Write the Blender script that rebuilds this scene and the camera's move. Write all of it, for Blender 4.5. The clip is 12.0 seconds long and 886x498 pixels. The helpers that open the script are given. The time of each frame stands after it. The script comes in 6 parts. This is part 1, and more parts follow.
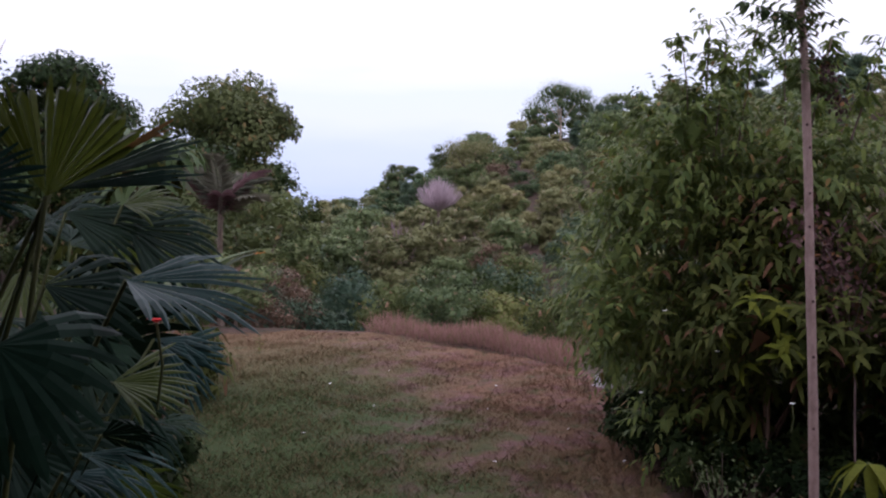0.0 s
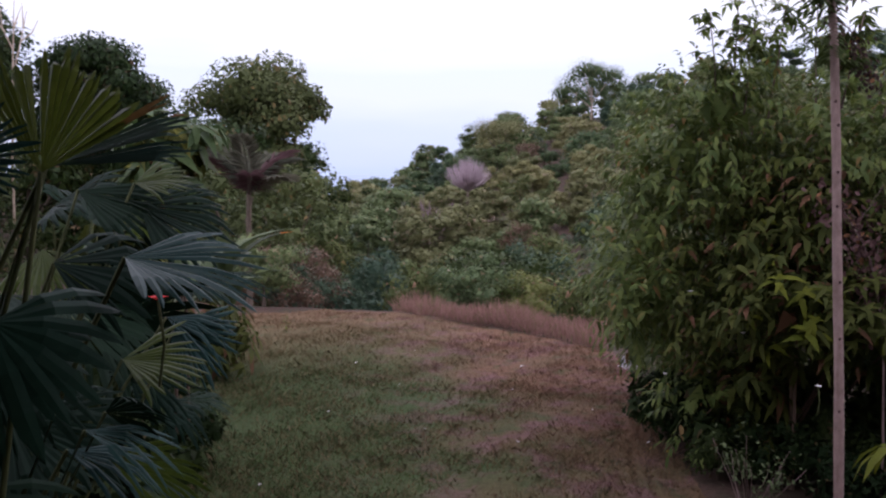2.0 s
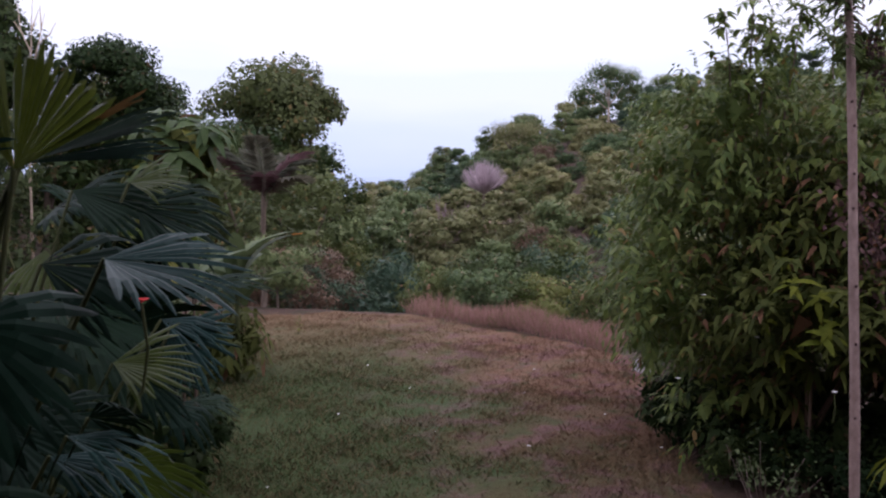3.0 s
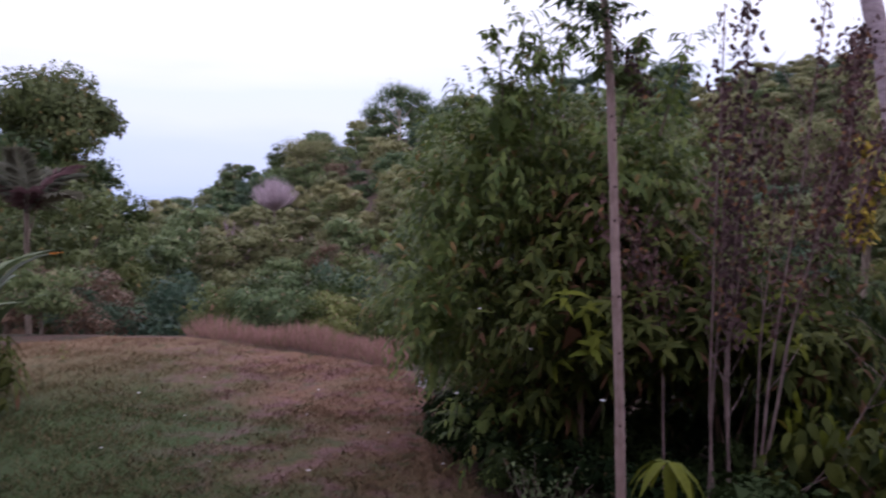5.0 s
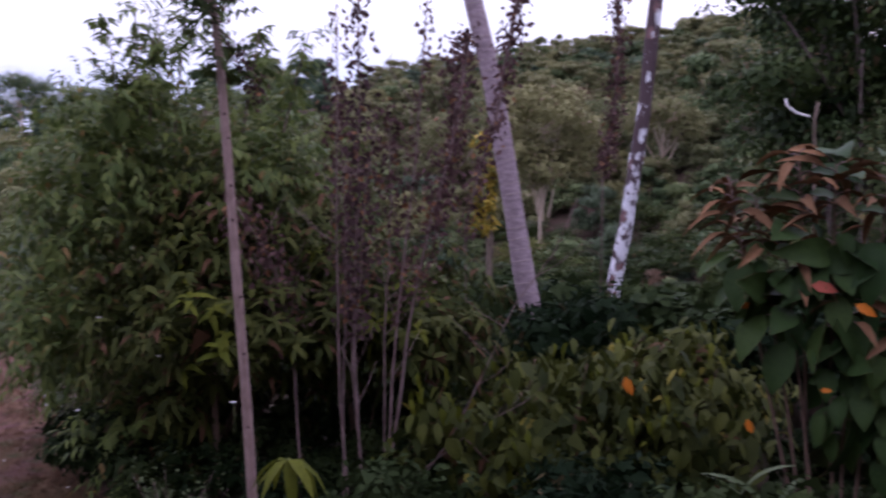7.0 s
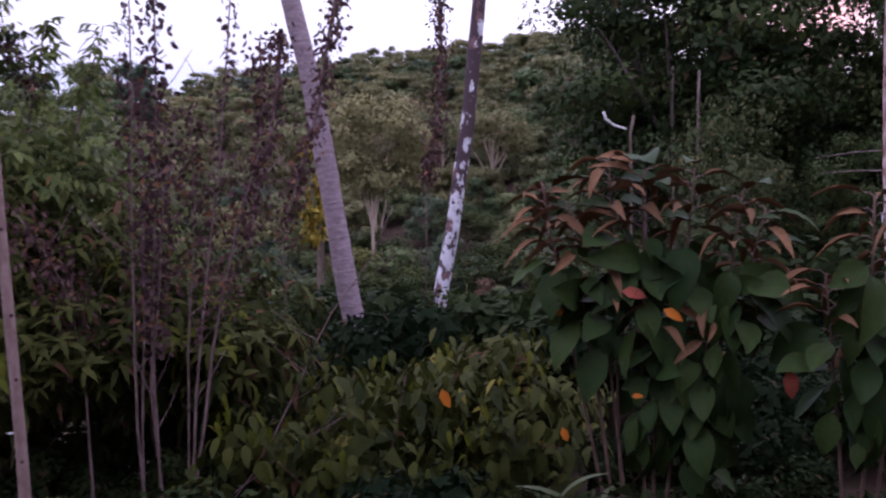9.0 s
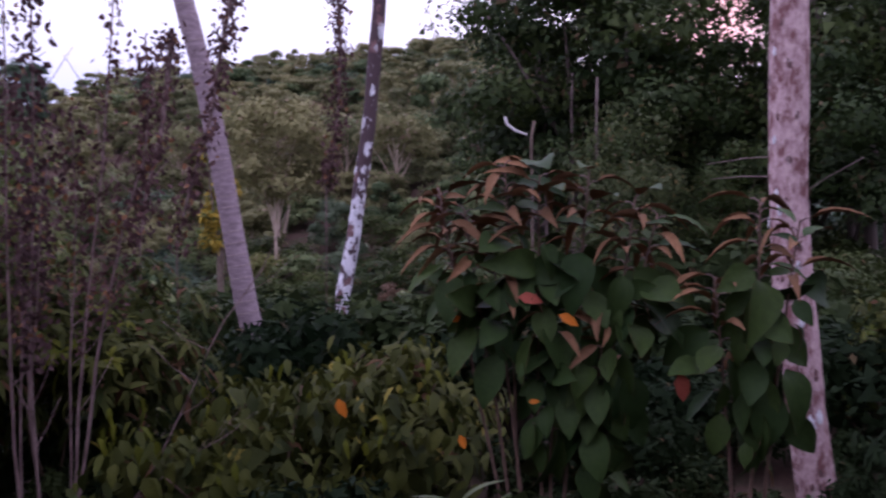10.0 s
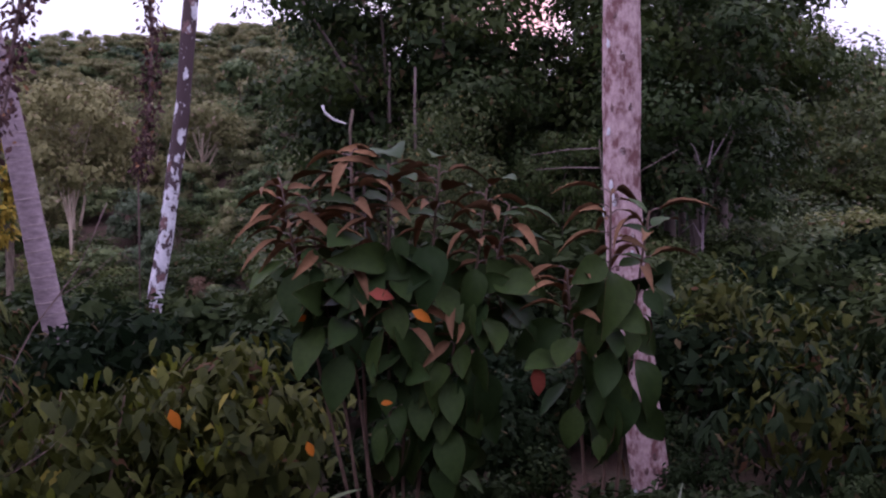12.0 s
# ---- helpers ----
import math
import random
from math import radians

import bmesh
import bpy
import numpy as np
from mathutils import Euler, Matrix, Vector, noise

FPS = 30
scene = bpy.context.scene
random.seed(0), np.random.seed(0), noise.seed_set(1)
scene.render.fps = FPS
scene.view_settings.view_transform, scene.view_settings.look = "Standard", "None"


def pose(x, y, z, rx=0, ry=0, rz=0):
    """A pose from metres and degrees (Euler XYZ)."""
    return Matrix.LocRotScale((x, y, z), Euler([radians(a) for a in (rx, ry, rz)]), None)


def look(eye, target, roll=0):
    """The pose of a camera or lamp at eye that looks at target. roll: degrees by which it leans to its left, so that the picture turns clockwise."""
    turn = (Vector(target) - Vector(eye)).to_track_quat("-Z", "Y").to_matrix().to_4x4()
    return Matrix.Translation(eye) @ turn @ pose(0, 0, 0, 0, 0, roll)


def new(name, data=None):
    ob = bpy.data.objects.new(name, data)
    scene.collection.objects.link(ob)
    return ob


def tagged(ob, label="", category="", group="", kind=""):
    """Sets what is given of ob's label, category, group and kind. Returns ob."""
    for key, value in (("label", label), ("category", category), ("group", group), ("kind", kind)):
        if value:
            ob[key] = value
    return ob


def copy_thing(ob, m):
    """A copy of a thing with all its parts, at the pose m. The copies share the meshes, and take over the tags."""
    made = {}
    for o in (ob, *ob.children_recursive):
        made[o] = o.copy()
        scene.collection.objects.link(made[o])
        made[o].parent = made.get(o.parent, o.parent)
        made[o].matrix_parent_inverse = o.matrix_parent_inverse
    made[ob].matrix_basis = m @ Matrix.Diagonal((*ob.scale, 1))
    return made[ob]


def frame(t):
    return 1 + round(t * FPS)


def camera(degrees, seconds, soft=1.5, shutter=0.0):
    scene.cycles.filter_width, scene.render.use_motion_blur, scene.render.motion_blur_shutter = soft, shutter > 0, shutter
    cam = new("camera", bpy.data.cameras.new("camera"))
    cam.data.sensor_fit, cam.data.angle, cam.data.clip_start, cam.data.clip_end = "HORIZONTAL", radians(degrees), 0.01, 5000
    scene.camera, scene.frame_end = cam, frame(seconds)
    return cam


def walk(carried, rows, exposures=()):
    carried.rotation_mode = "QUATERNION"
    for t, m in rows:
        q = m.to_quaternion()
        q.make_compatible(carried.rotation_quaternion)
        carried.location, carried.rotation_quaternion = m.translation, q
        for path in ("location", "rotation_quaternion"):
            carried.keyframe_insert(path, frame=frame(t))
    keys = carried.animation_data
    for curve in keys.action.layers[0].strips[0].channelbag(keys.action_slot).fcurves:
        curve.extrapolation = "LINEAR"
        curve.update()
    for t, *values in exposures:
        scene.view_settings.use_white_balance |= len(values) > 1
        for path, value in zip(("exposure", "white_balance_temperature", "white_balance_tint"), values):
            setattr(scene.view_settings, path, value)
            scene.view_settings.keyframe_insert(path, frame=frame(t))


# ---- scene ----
# ---- camera and walk ----
cam = camera(51.5, 12.0, soft=2.2, shutter=0.55)
PATH = [
    # seconds, eye x, y, z, yaw to the left, pitch, roll
    (0, 0.076, 0.077, 2.031, -9.61, -3.53, 0.47),
    (0.5, 0.079, 0.082, 2.028, -9.47, -3.90, 0.52),
    (1, 0.085, 0.091, 2.026, -9.16, -4.28, 0.59),
    (1.5, 0.097, 0.104, 2.025, -8.64, -4.60, 0.60),
    (2, 0.129, 0.095, 2.025, -7.73, -4.77, 0.44),
    (2.5, 0.155, 0.118, 2.025, -6.69, -4.74, 0.44),
    (2.7, 0.164, 0.125, 2.025, -6.36, -4.73, 0.46),
    (4.3, 0.265, 0.312, 1.970, -14.03, -3.64, 1.20),
    (4.5, 0.281, 0.320, 1.973, -15.70, -3.60, 1.14),
    (5, 0.340, 0.312, 1.993, -19.46, -3.39, 0.73),
    (5.5, 0.392, 0.267, 2.014, -23.18, -3.38, 0.15),
    (6, 0.465, 0.275, 2.019, -27.91, -3.47, -0.24),
    (6.5, 0.482, 0.255, 2.023, -34.90, -3.67, -0.38),
    (7, 0.486, 0.275, 2.014, -41.01, -3.73, -0.55),
    (7.5, 0.475, 0.297, 2.006, -45.84, -3.78, -0.65),
    (7.7, 0.467, 0.297, 2.009, -47.37, -3.83, -0.69),
    (9.3, 0.786, 0.349, 1.986, -52.47, -3.00, -0.52),
    (9.5, 0.798, 0.347, 1.986, -53.69, -2.96, -0.52),
    (10, 0.824, 0.346, 1.993, -57.11, -2.93, -0.54),
    (10.5, 0.835, 0.409, 1.988, -61.46, -2.93, -0.38),
    (11, 0.864, 0.522, 1.999, -65.70, -3.23, -0.13),
    (11.5, 0.910, 0.595, 1.994, -68.07, -3.41, -0.29),
    (12, 0.954, 0.629, 1.997, -69.02, -3.64, -0.56),
]
EXPOSURE = 0.3
walk(cam, [(t, pose(x, y, z, 90 + pitch, 0, yaw) @ pose(0, 0, 0, 0, 0, roll)) for t, x, y, z, yaw, pitch, roll in PATH],
     [(0, EXPOSURE + 0.07, 6080, 17), (2.7, EXPOSURE + 0.1, 6080, 17), (5, EXPOSURE + 0.05, 5860, 21), (7, EXPOSURE + 0.06, 5650, 30), (9.5, EXPOSURE + 0.02, 5640, 36), (12, EXPOSURE + 0.03, 5750, 39)])

# ---- sky and sun: pale overcast after sundown, a pink glow low behind the forest ----
SUN_AZ, SUN_EL = 73.2, 10.8
sun_way = Vector((math.sin(radians(SUN_AZ)) * math.cos(radians(SUN_EL)), math.cos(radians(SUN_AZ)) * math.cos(radians(SUN_EL)), math.sin(radians(SUN_EL))))


def node(tree, kind, **inputs):
    n = tree.nodes.new(kind)
    for key, value in inputs.items():
        n.inputs[key.replace("_", " ")].default_value = value
    return n


def make_world():
    world = bpy.data.worlds.new("sky")
    scene.world = world
    world.use_nodes = True
    nt = world.node_tree
    back = nt.nodes["Background"]
    sky = nt.nodes.new("ShaderNodeTexSky")
    sky.sky_type, sky.sun_disc = "NISHITA", False
    sky.sun_elevation, sky.sun_rotation = radians(SUN_EL), radians(SUN_AZ)
    geo = nt.nodes.new("ShaderNodeTexCoord")
    sep = nt.nodes.new("ShaderNodeSeparateXYZ")
    nt.links.new(geo.outputs["Generated"], sep.inputs[0])
    # cloud bank: thin and blue near the horizon, closed and white higher up
    scale = nt.nodes.new("ShaderNodeMapping")
    scale.inputs["Scale"].default_value = (1.6, 1.6, 9.0)
    nt.links.new(geo.outputs["Generated"], scale.inputs[0])
    puffs = node(nt, "ShaderNodeTexNoise", Scale=1.6, Detail=4.0, Roughness=0.5)
    nt.links.new(scale.outputs[0], puffs.inputs["Vector"])
    add = nt.nodes.new("ShaderNodeMath")
    add.operation = "MULTIPLY_ADD"
    nt.links.new(puffs.outputs["Fac"], add.inputs[0])
    add.inputs[1].default_value = 0.10
    nt.links.new(sep.outputs["Z"], add.inputs[2])
    ramp = nt.nodes.new("ShaderNodeValToRGB")
    r = ramp.color_ramp
    r.elements[0].position, r.elements[0].color = 0.035, (5.3, 6.2, 8.8, 1)
    r.elements[1].position, r.elements[1].color = 0.6, (16.0, 15.4, 17.0, 1)
    for p, c in ((0.09, (6.4, 7.0, 9.2, 1)), (0.125, (7.5, 7.8, 9.5, 1)), (0.16, (7.5, 7.9, 9.7, 1)), (0.19, (8.7, 8.6, 9.9, 1)), (0.26, (10.6, 10.4, 11.2, 1))):
        e = r.elements.new(p)
        e.color = c
    nt.links.new(add.outputs[0], ramp.inputs[0])
    # pink glow round the hidden sun
    dot = nt.nodes.new("ShaderNodeVectorMath")
    dot.operation = "DOT_PRODUCT"
    nt.links.new(geo.outputs["Generated"], dot.inputs[0])
    dot.inputs[1].default_value = sun_way
    near = node(nt, "ShaderNodeMapRange", From_Min=0.9972, From_Max=0.9995)
    nt.links.new(dot.outputs["Value"], near.inputs["Value"])
    glow = nt.nodes.new("ShaderNodeMix")
    glow.data_type = "RGBA"
    nt.links.new(near.outputs[0], glow.inputs["Factor"])
    nt.links.new(ramp.outputs["Color"], glow.inputs[6])
    glow.inputs[7].default_value = (13.0, 6.6, 7.0, 1)
    both = nt.nodes.new("ShaderNodeMix")
    both.data_type = "RGBA"
    both.inputs["Factor"].default_value = 0.9
    nt.links.new(sky.outputs[0], both.inputs[6])
    nt.links.new(glow.outputs[2], both.inputs[7])
    nt.links.new(both.outputs[2], back.inputs["Color"])
    back.inputs["Strength"].default_value = 0.1


make_world()
sun = new("sun", bpy.data.lights.new("sun", "SUN"))
sun.data.energy, sun.data.angle, sun.data.color = 0.6, radians(15), (1.0, 0.78, 0.68)
sun.matrix_world = look(sun_way * 50, (0, 0, 0))

# ---- materials ----


def material(name, rough=0.7, spec=0.3):
    m = bpy.data.materials.new(name)
    m.use_nodes = True
    p = m.node_tree.nodes["Principled BSDF"]
    p.inputs["Roughness"].default_value = rough
    p.inputs["Specular IOR Level"].default_value = spec
    return m, m.node_tree, p


def mix_color(nt, fac, a, b):
    n = nt.nodes.new("ShaderNodeMix")
    n.data_type = "RGBA"
    for slot, v in ((0, fac), (6, a), (7, b)):
        if isinstance(v, bpy.types.NodeSocket):
            nt.links.new(v, n.inputs[slot])
        elif slot == 0:
            n.inputs[slot].default_value = v
        else:
            n.inputs[slot].default_value = (*v, 1)
    return n.outputs[2]


def spread(nt, value, low, high, to_min=0.0, to_max=1.0):
    n = node(nt, "ShaderNodeMapRange", From_Min=low, From_Max=high, To_Min=to_min, To_Max=to_max)
    nt.links.new(value, n.inputs["Value"])
    return n.outputs[0]


def noise_of(nt, scale, detail=3.0, rough=0.55, stretch=None, coords="Object"):
    co = nt.nodes.new("ShaderNodeTexCoord")
    n = node(nt, "ShaderNodeTexNoise", Scale=scale, Detail=detail, Roughness=rough)
    if stretch:
        mp = nt.nodes.new("ShaderNodeMapping")
        mp.inputs["Scale"].default_value = stretch
        nt.links.new(co.outputs[coords], mp.inputs[0])
        nt.links.new(mp.outputs[0], n.inputs["Vector"])
    else:
        nt.links.new(co.outputs[coords], n.inputs["Vector"])
    return n.outputs["Fac"]


def bump(nt, p, height, strength=0.4, distance=0.02):
    b = node(nt, "ShaderNodeBump", Strength=strength, Distance=distance)
    nt.links.new(height, b.inputs["Height"])
    nt.links.new(b.outputs[0], p.inputs["Normal"])


def leaf_material(name, dark, light, odd=None, odd_share=0.04, rough=0.5, thinness=0.25, per_object=0.5, spec=0.14):
    """Foliage: every leaf and every plant has its own tone; a few leaves are of the odd colour; some light passes through."""
    m, nt, p = material(name, rough, spec)
    geo = nt.nodes.new("ShaderNodeNewGeometry")
    info = nt.nodes.new("ShaderNodeObjectInfo")
    col = mix_color(nt, geo.outputs["Random Per Island"], dark, light)
    warm = mix_color(nt, info.outputs["Random"], tuple(0.72 * c for c in dark), (light[0] * 1.2, light[1] * 1.05, light[2] * 0.9))
    col = mix_color(nt, per_object, col, warm)
    vein = spread(nt, noise_of(nt, 9.0, 2.0), 0.35, 0.7)
    col = mix_color(nt, spread(nt, vein, 0, 1, 0.0, 0.35), col, tuple(0.6 * c for c in dark))
    if odd:
        pick = spread(nt, geo.outputs["Random Per Island"], 1 - odd_share, 1 - odd_share + 0.005)
        col = mix_color(nt, pick, col, odd)
    nt.links.new(col, p.inputs["Base Color"])
    thin = nt.nodes.new("ShaderNodeBsdfTranslucent")
    nt.links.new(col, thin.inputs["Color"])
    mixed = nt.nodes.new("ShaderNodeMixShader")
    mixed.inputs[0].default_value = thinness
    out = nt.nodes["Material Output"]
    nt.links.new(p.outputs[0], mixed.inputs[1])
    nt.links.new(thin.outputs[0], mixed.inputs[2])
    nt.links.new(mixed.outputs[0], out.inputs["Surface"])
    return m


def bark_material(name, a, b, scale=18.0, stretch=(1, 1, 0.25), blotch=None, blotch_low=0.52, rough=0.85, blotch_scale=11.0, climbing=False, soft_edge=0.035):
    m, nt, p = material(name, rough, 0.2)
    grain = noise_of(nt, scale, 5.0, 0.65, stretch)
    col = mix_color(nt, spread(nt, grain, 0.35, 0.68), a, b)
    if blotch:
        spots = noise_of(nt, blotch_scale, 5.0, 0.66, (1, 1, 0.6))
        if climbing:
            co = nt.nodes.new("ShaderNodeTexCoord")
            sep = nt.nodes.new("ShaderNodeSeparateXYZ")
            nt.links.new(co.outputs["Object"], sep.inputs[0])
            more = nt.nodes.new("ShaderNodeMath")
            more.operation = "MULTIPLY_ADD"
            nt.links.new(spread(nt, sep.outputs["Z"], 1.5, 5.0, -0.06, 0.13), more.inputs[0])
            more.inputs[1].default_value = 1.0
            nt.links.new(spots, more.inputs[2])
            spots = more.outputs[0]
        col = mix_color(nt, spread(nt, spots, blotch_low, blotch_low + soft_edge), col, blotch)
    nt.links.new(col, p.inputs["Base Color"])
    bump(nt, p, grain, 0.5, 0.01)
    return m


def ground_material(name, tones, scale, fine=60.0, rough=0.95):
    """Soil or turf: three tones in broad patches, broken by fine grain."""
    m, nt, p = material(name, rough, 0.1)
    broad, mid, small = noise_of(nt, scale, 4.0), noise_of(nt, scale * 6, 4.0, 0.6), noise_of(nt, fine, 4.0, 0.7)
    col = mix_color(nt, spread(nt, broad, 0.4, 0.6), tones[0], tones[1])
    col = mix_color(nt, spread(nt, mid, 0.45, 0.62), col, tones[2])
    col = mix_color(nt, spread(nt, small, 0.4, 0.7, 0, 0.6), col, tuple(0.35 * c for c in tones[0]))
    nt.links.new(col, p.inputs["Base Color"])
    bump(nt, p, small, 0.6, 0.03)
    return m


def turf_material(name, green, red, tan, mauve, blades=False):
    """Lawn with green, shade-darkened colour beside the palms and parched red-brown in the open."""
    m, nt, p = material(name, 0.95, 0.1)
    co = nt.nodes.new("ShaderNodeTexCoord")
    sep = nt.nodes.new("ShaderNodeSeparateXYZ")
    nt.links.new(co.outputs["Object"], sep.inputs[0])
    broad, mid = noise_of(nt, 0.7, 4.0, 0.55), noise_of(nt, 2.6, 5.0, 0.65)
    fine = noise_of(nt, 15.0, 6.0, 0.75, (1, 1.6, 1))
    # green grass towards the palms, its colour also lowered for their shade
    palm_side = nt.nodes.new("ShaderNodeMath")
    palm_side.operation = "MULTIPLY_ADD"
    nt.links.new(broad, palm_side.inputs[0])
    palm_side.inputs[1].default_value = -5.0
    nt.links.new(sep.outputs["X"], palm_side.inputs[2])
    far = spread(nt, sep.outputs["Y"], 9.0, 13.5)
    col = mix_color(nt, spread(nt, palm_side.outputs[0], -1.8, 0.3), green, red)
    col = mix_color(nt, spread(nt, far, 0, 1, 0, 0.75), col, tan)
    dry = spread(nt, sep.outputs["X"], 0.0, 1.4)
    patch = nt.nodes.new("ShaderNodeMath")
    patch.operation = "MULTIPLY"
    nt.links.new(spread(nt, mid, 0.49, 0.6, 0, 0.6), patch.inputs[0])
    nt.links.new(dry, patch.inputs[1])
    col = mix_color(nt, patch.outputs[0], col, mauve)
    col = mix_color(nt, spread(nt, noise_of(nt, 4.5, 4.0, 0.6), 0.54, 0.66, 0, 0.6), col, green)
    col = mix_color(nt, spread(nt, fine, 0.46, 0.64, 0, 0.55), col, tuple(0.25 * c for c in red))
    if blades:
        geo = nt.nodes.new("ShaderNodeNewGeometry")
        col = mix_color(nt, spread(nt, geo.outputs["Random Per Island"], 0.3, 1, 0, 0.5), col, tan)
    nt.links.new(col, p.inputs["Base Color"])
    if not blades:
        bump(nt, p, fine, 0.7, 0.04)
    return m


M = {}
# hillside leaf tones lifted so that distance haze sits in the colour
M["hill_leaf"] = leaf_material("hill_leaf", (0.042, 0.085, 0.04), (0.2, 0.25, 0.11), (0.26, 0.2, 0.12), 0.04, 0.6, 0.2, 0.45)
M["pale_haze_leaf"] = leaf_material("pale_haze_leaf", (0.11, 0.132, 0.058), (0.26, 0.258, 0.125), (0.3, 0.22, 0.15), 0.04, 0.6, 0.2, 0.5)
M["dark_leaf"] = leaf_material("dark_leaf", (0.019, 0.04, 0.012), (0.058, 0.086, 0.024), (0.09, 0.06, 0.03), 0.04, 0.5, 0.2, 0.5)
M["teal_leaf"] = leaf_material("teal_leaf", (0.045, 0.085, 0.055), (0.13, 0.18, 0.11), None, 0, 0.5, 0.25, 0.5)
M["bush_leaf"] = leaf_material("bush_leaf", (0.07, 0.10, 0.035), (0.20, 0.225, 0.08), (0.28, 0.17, 0.11), 0.05, 0.55, 0.3, 0.6)
M["rusty_leaf"] = leaf_material("rusty_leaf", (0.09, 0.06, 0.04), (0.2, 0.13, 0.09), (0.24, 0.17, 0.13), 0.2, 0.7, 0.15, 0.4)
M["shrub_leaf"] = leaf_material("shrub_leaf", (0.03, 0.044, 0.012), (0.1, 0.108, 0.026), (0.12, 0.062, 0.035), 0.13, 0.6, 0.32, 0.25, 0.07)
M["airy_leaf"] = leaf_material("airy_leaf", (0.06, 0.1, 0.028), (0.19, 0.225, 0.06), (0.22, 0.14, 0.05), 0.04, 0.42, 0.36, 0.2, 0.12)
M["tip_leaf"] = leaf_material("tip_leaf", (0.055, 0.074, 0.008), (0.13, 0.145, 0.017), (0.2, 0.14, 0.03), 0.05, 0.6, 0.3, 0.35, 0.08)
M["low_leaf"] = leaf_material("low_leaf", (0.012, 0.022, 0.006), (0.085, 0.095, 0.018), (0.2, 0.17, 0.03), 0.03, 0.6, 0.25, 0.3, 0.08)
# one palm leaf in shaded, sky-sheen and sunny tones, light put into the colour
M["fan_leaf_shaded"] = leaf_material("fan_leaf_shaded", (0.004, 0.013, 0.008), (0.011, 0.025, 0.015), None, 0, 0.6, 0.05, 0.6, 0.04)
M["fan_leaf_sheen_tone"] = leaf_material("fan_leaf_sheen_tone", (0.01, 0.034, 0.031), (0.024, 0.06, 0.054), None, 0, 0.45, 0.1, 0.4, 0.08)
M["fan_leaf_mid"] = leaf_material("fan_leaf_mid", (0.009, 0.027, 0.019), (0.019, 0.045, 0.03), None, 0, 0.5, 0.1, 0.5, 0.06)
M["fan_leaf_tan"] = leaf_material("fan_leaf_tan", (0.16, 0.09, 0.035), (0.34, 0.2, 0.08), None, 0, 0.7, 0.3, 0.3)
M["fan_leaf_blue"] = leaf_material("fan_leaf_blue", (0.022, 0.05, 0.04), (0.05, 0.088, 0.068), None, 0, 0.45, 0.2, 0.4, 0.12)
M["fan_leaf_sunny_tone"] = leaf_material("fan_leaf_sunny_tone", (0.035, 0.062, 0.011), (0.1, 0.122, 0.02), None, 0, 0.45, 0.4, 0.3, 0.25)
M["dry_leaf"] = leaf_material("dry_leaf", (0.05, 0.029, 0.03), (0.12, 0.07, 0.068), (0.2, 0.1, 0.05), 0.08, 0.85, 0.1, 0.3)
M["red_grass"] = leaf_material("red_grass", (0.22, 0.12, 0.10), (0.42, 0.26, 0.23), (0.16, 0.17, 0.06), 0.1, 0.8, 0.25, 0.2)
M["grey_twig"] = leaf_material("grey_twig", (0.42, 0.33, 0.36), (0.62, 0.5, 0.55), None, 0, 0.9, 0.0, 0.2)
M["big_leaf_top"] = leaf_material("big_leaf_top", (0.015, 0.041, 0.011), (0.042, 0.076, 0.018), None, 0, 0.6, 0.12, 0.7)
M["big_leaf_under"] = leaf_material("big_leaf_under", (0.12, 0.065, 0.035), (0.25, 0.145, 0.08), None, 0, 0.85, 0.1, 0.6)
M["orange_leaf"] = leaf_material("orange_leaf", (0.55, 0.16, 0.02), (0.75, 0.26, 0.03), None, 0, 0.6, 0.3, 0.4)
M["red_flower"] = leaf_material("red_flower", (0.6, 0.02, 0.02), (0.8, 0.05, 0.05), None, 0, 0.5, 0.3, 0.2)
M["bark"] = bark_material("bark", (0.09, 0.065, 0.05), (0.2, 0.155, 0.125))
M["pale_bark"] = bark_material("pale_bark", (0.34, 0.26, 0.2), (0.5, 0.4, 0.32), 8.0)
M["pole_bark"] = bark_material("pole_bark", (0.21, 0.14, 0.125), (0.34, 0.24, 0.22), 30.0, (1, 1, 0.5))
M["white_bark"] = bark_material("white_bark", (0.36, 0.23, 0.245), (0.6, 0.45, 0.45), 30.0, (1, 1, 0.7), (0.19, 0.09, 0.09), 0.475, blotch_scale=11.0, soft_edge=0.13)
M["bark_flake"] = bark_material("bark_flake", (0.10, 0.055, 0.055), (0.24, 0.14, 0.14), 40.0, (1, 1, 0.6), (0.5, 0.42, 0.43), 0.6, blotch_scale=30.0)
M["lichen"] = bark_material("lichen", (0.52, 0.52, 0.57), (0.76, 0.75, 0.79), 22.0, (1, 1, 0.8), (0.2, 0.16, 0.17), 0.6, blotch_scale=32.0)
# undergrowth leaf colour lowered to near black to hold the shade there
M["under_shade_leaf"] = leaf_material("under_shade_leaf", (0.008, 0.018, 0.008), (0.021, 0.035, 0.015), (0.08, 0.06, 0.03), 0.03, 0.55, 0.2, 0.5, 0.03)
M["strap_leaf"] = leaf_material("strap_leaf", (0.045, 0.07, 0.03), (0.12, 0.155, 0.075), None, 0, 0.5, 0.25, 0.4)
M["umbrella_leaf"] = leaf_material("umbrella_leaf", (0.035, 0.068, 0.022), (0.085, 0.125, 0.045), (0.16, 0.16, 0.03), 0.06, 0.5, 0.3, 0.3)
# lighter copy of the forest leaf, light on the crowns put into the colour
M["lit_tone_leaf"] = leaf_material("lit_tone_leaf", (0.034, 0.056, 0.022), (0.125, 0.155, 0.06), (0.18, 0.13, 0.05), 0.05, 0.5, 0.25, 0.6)
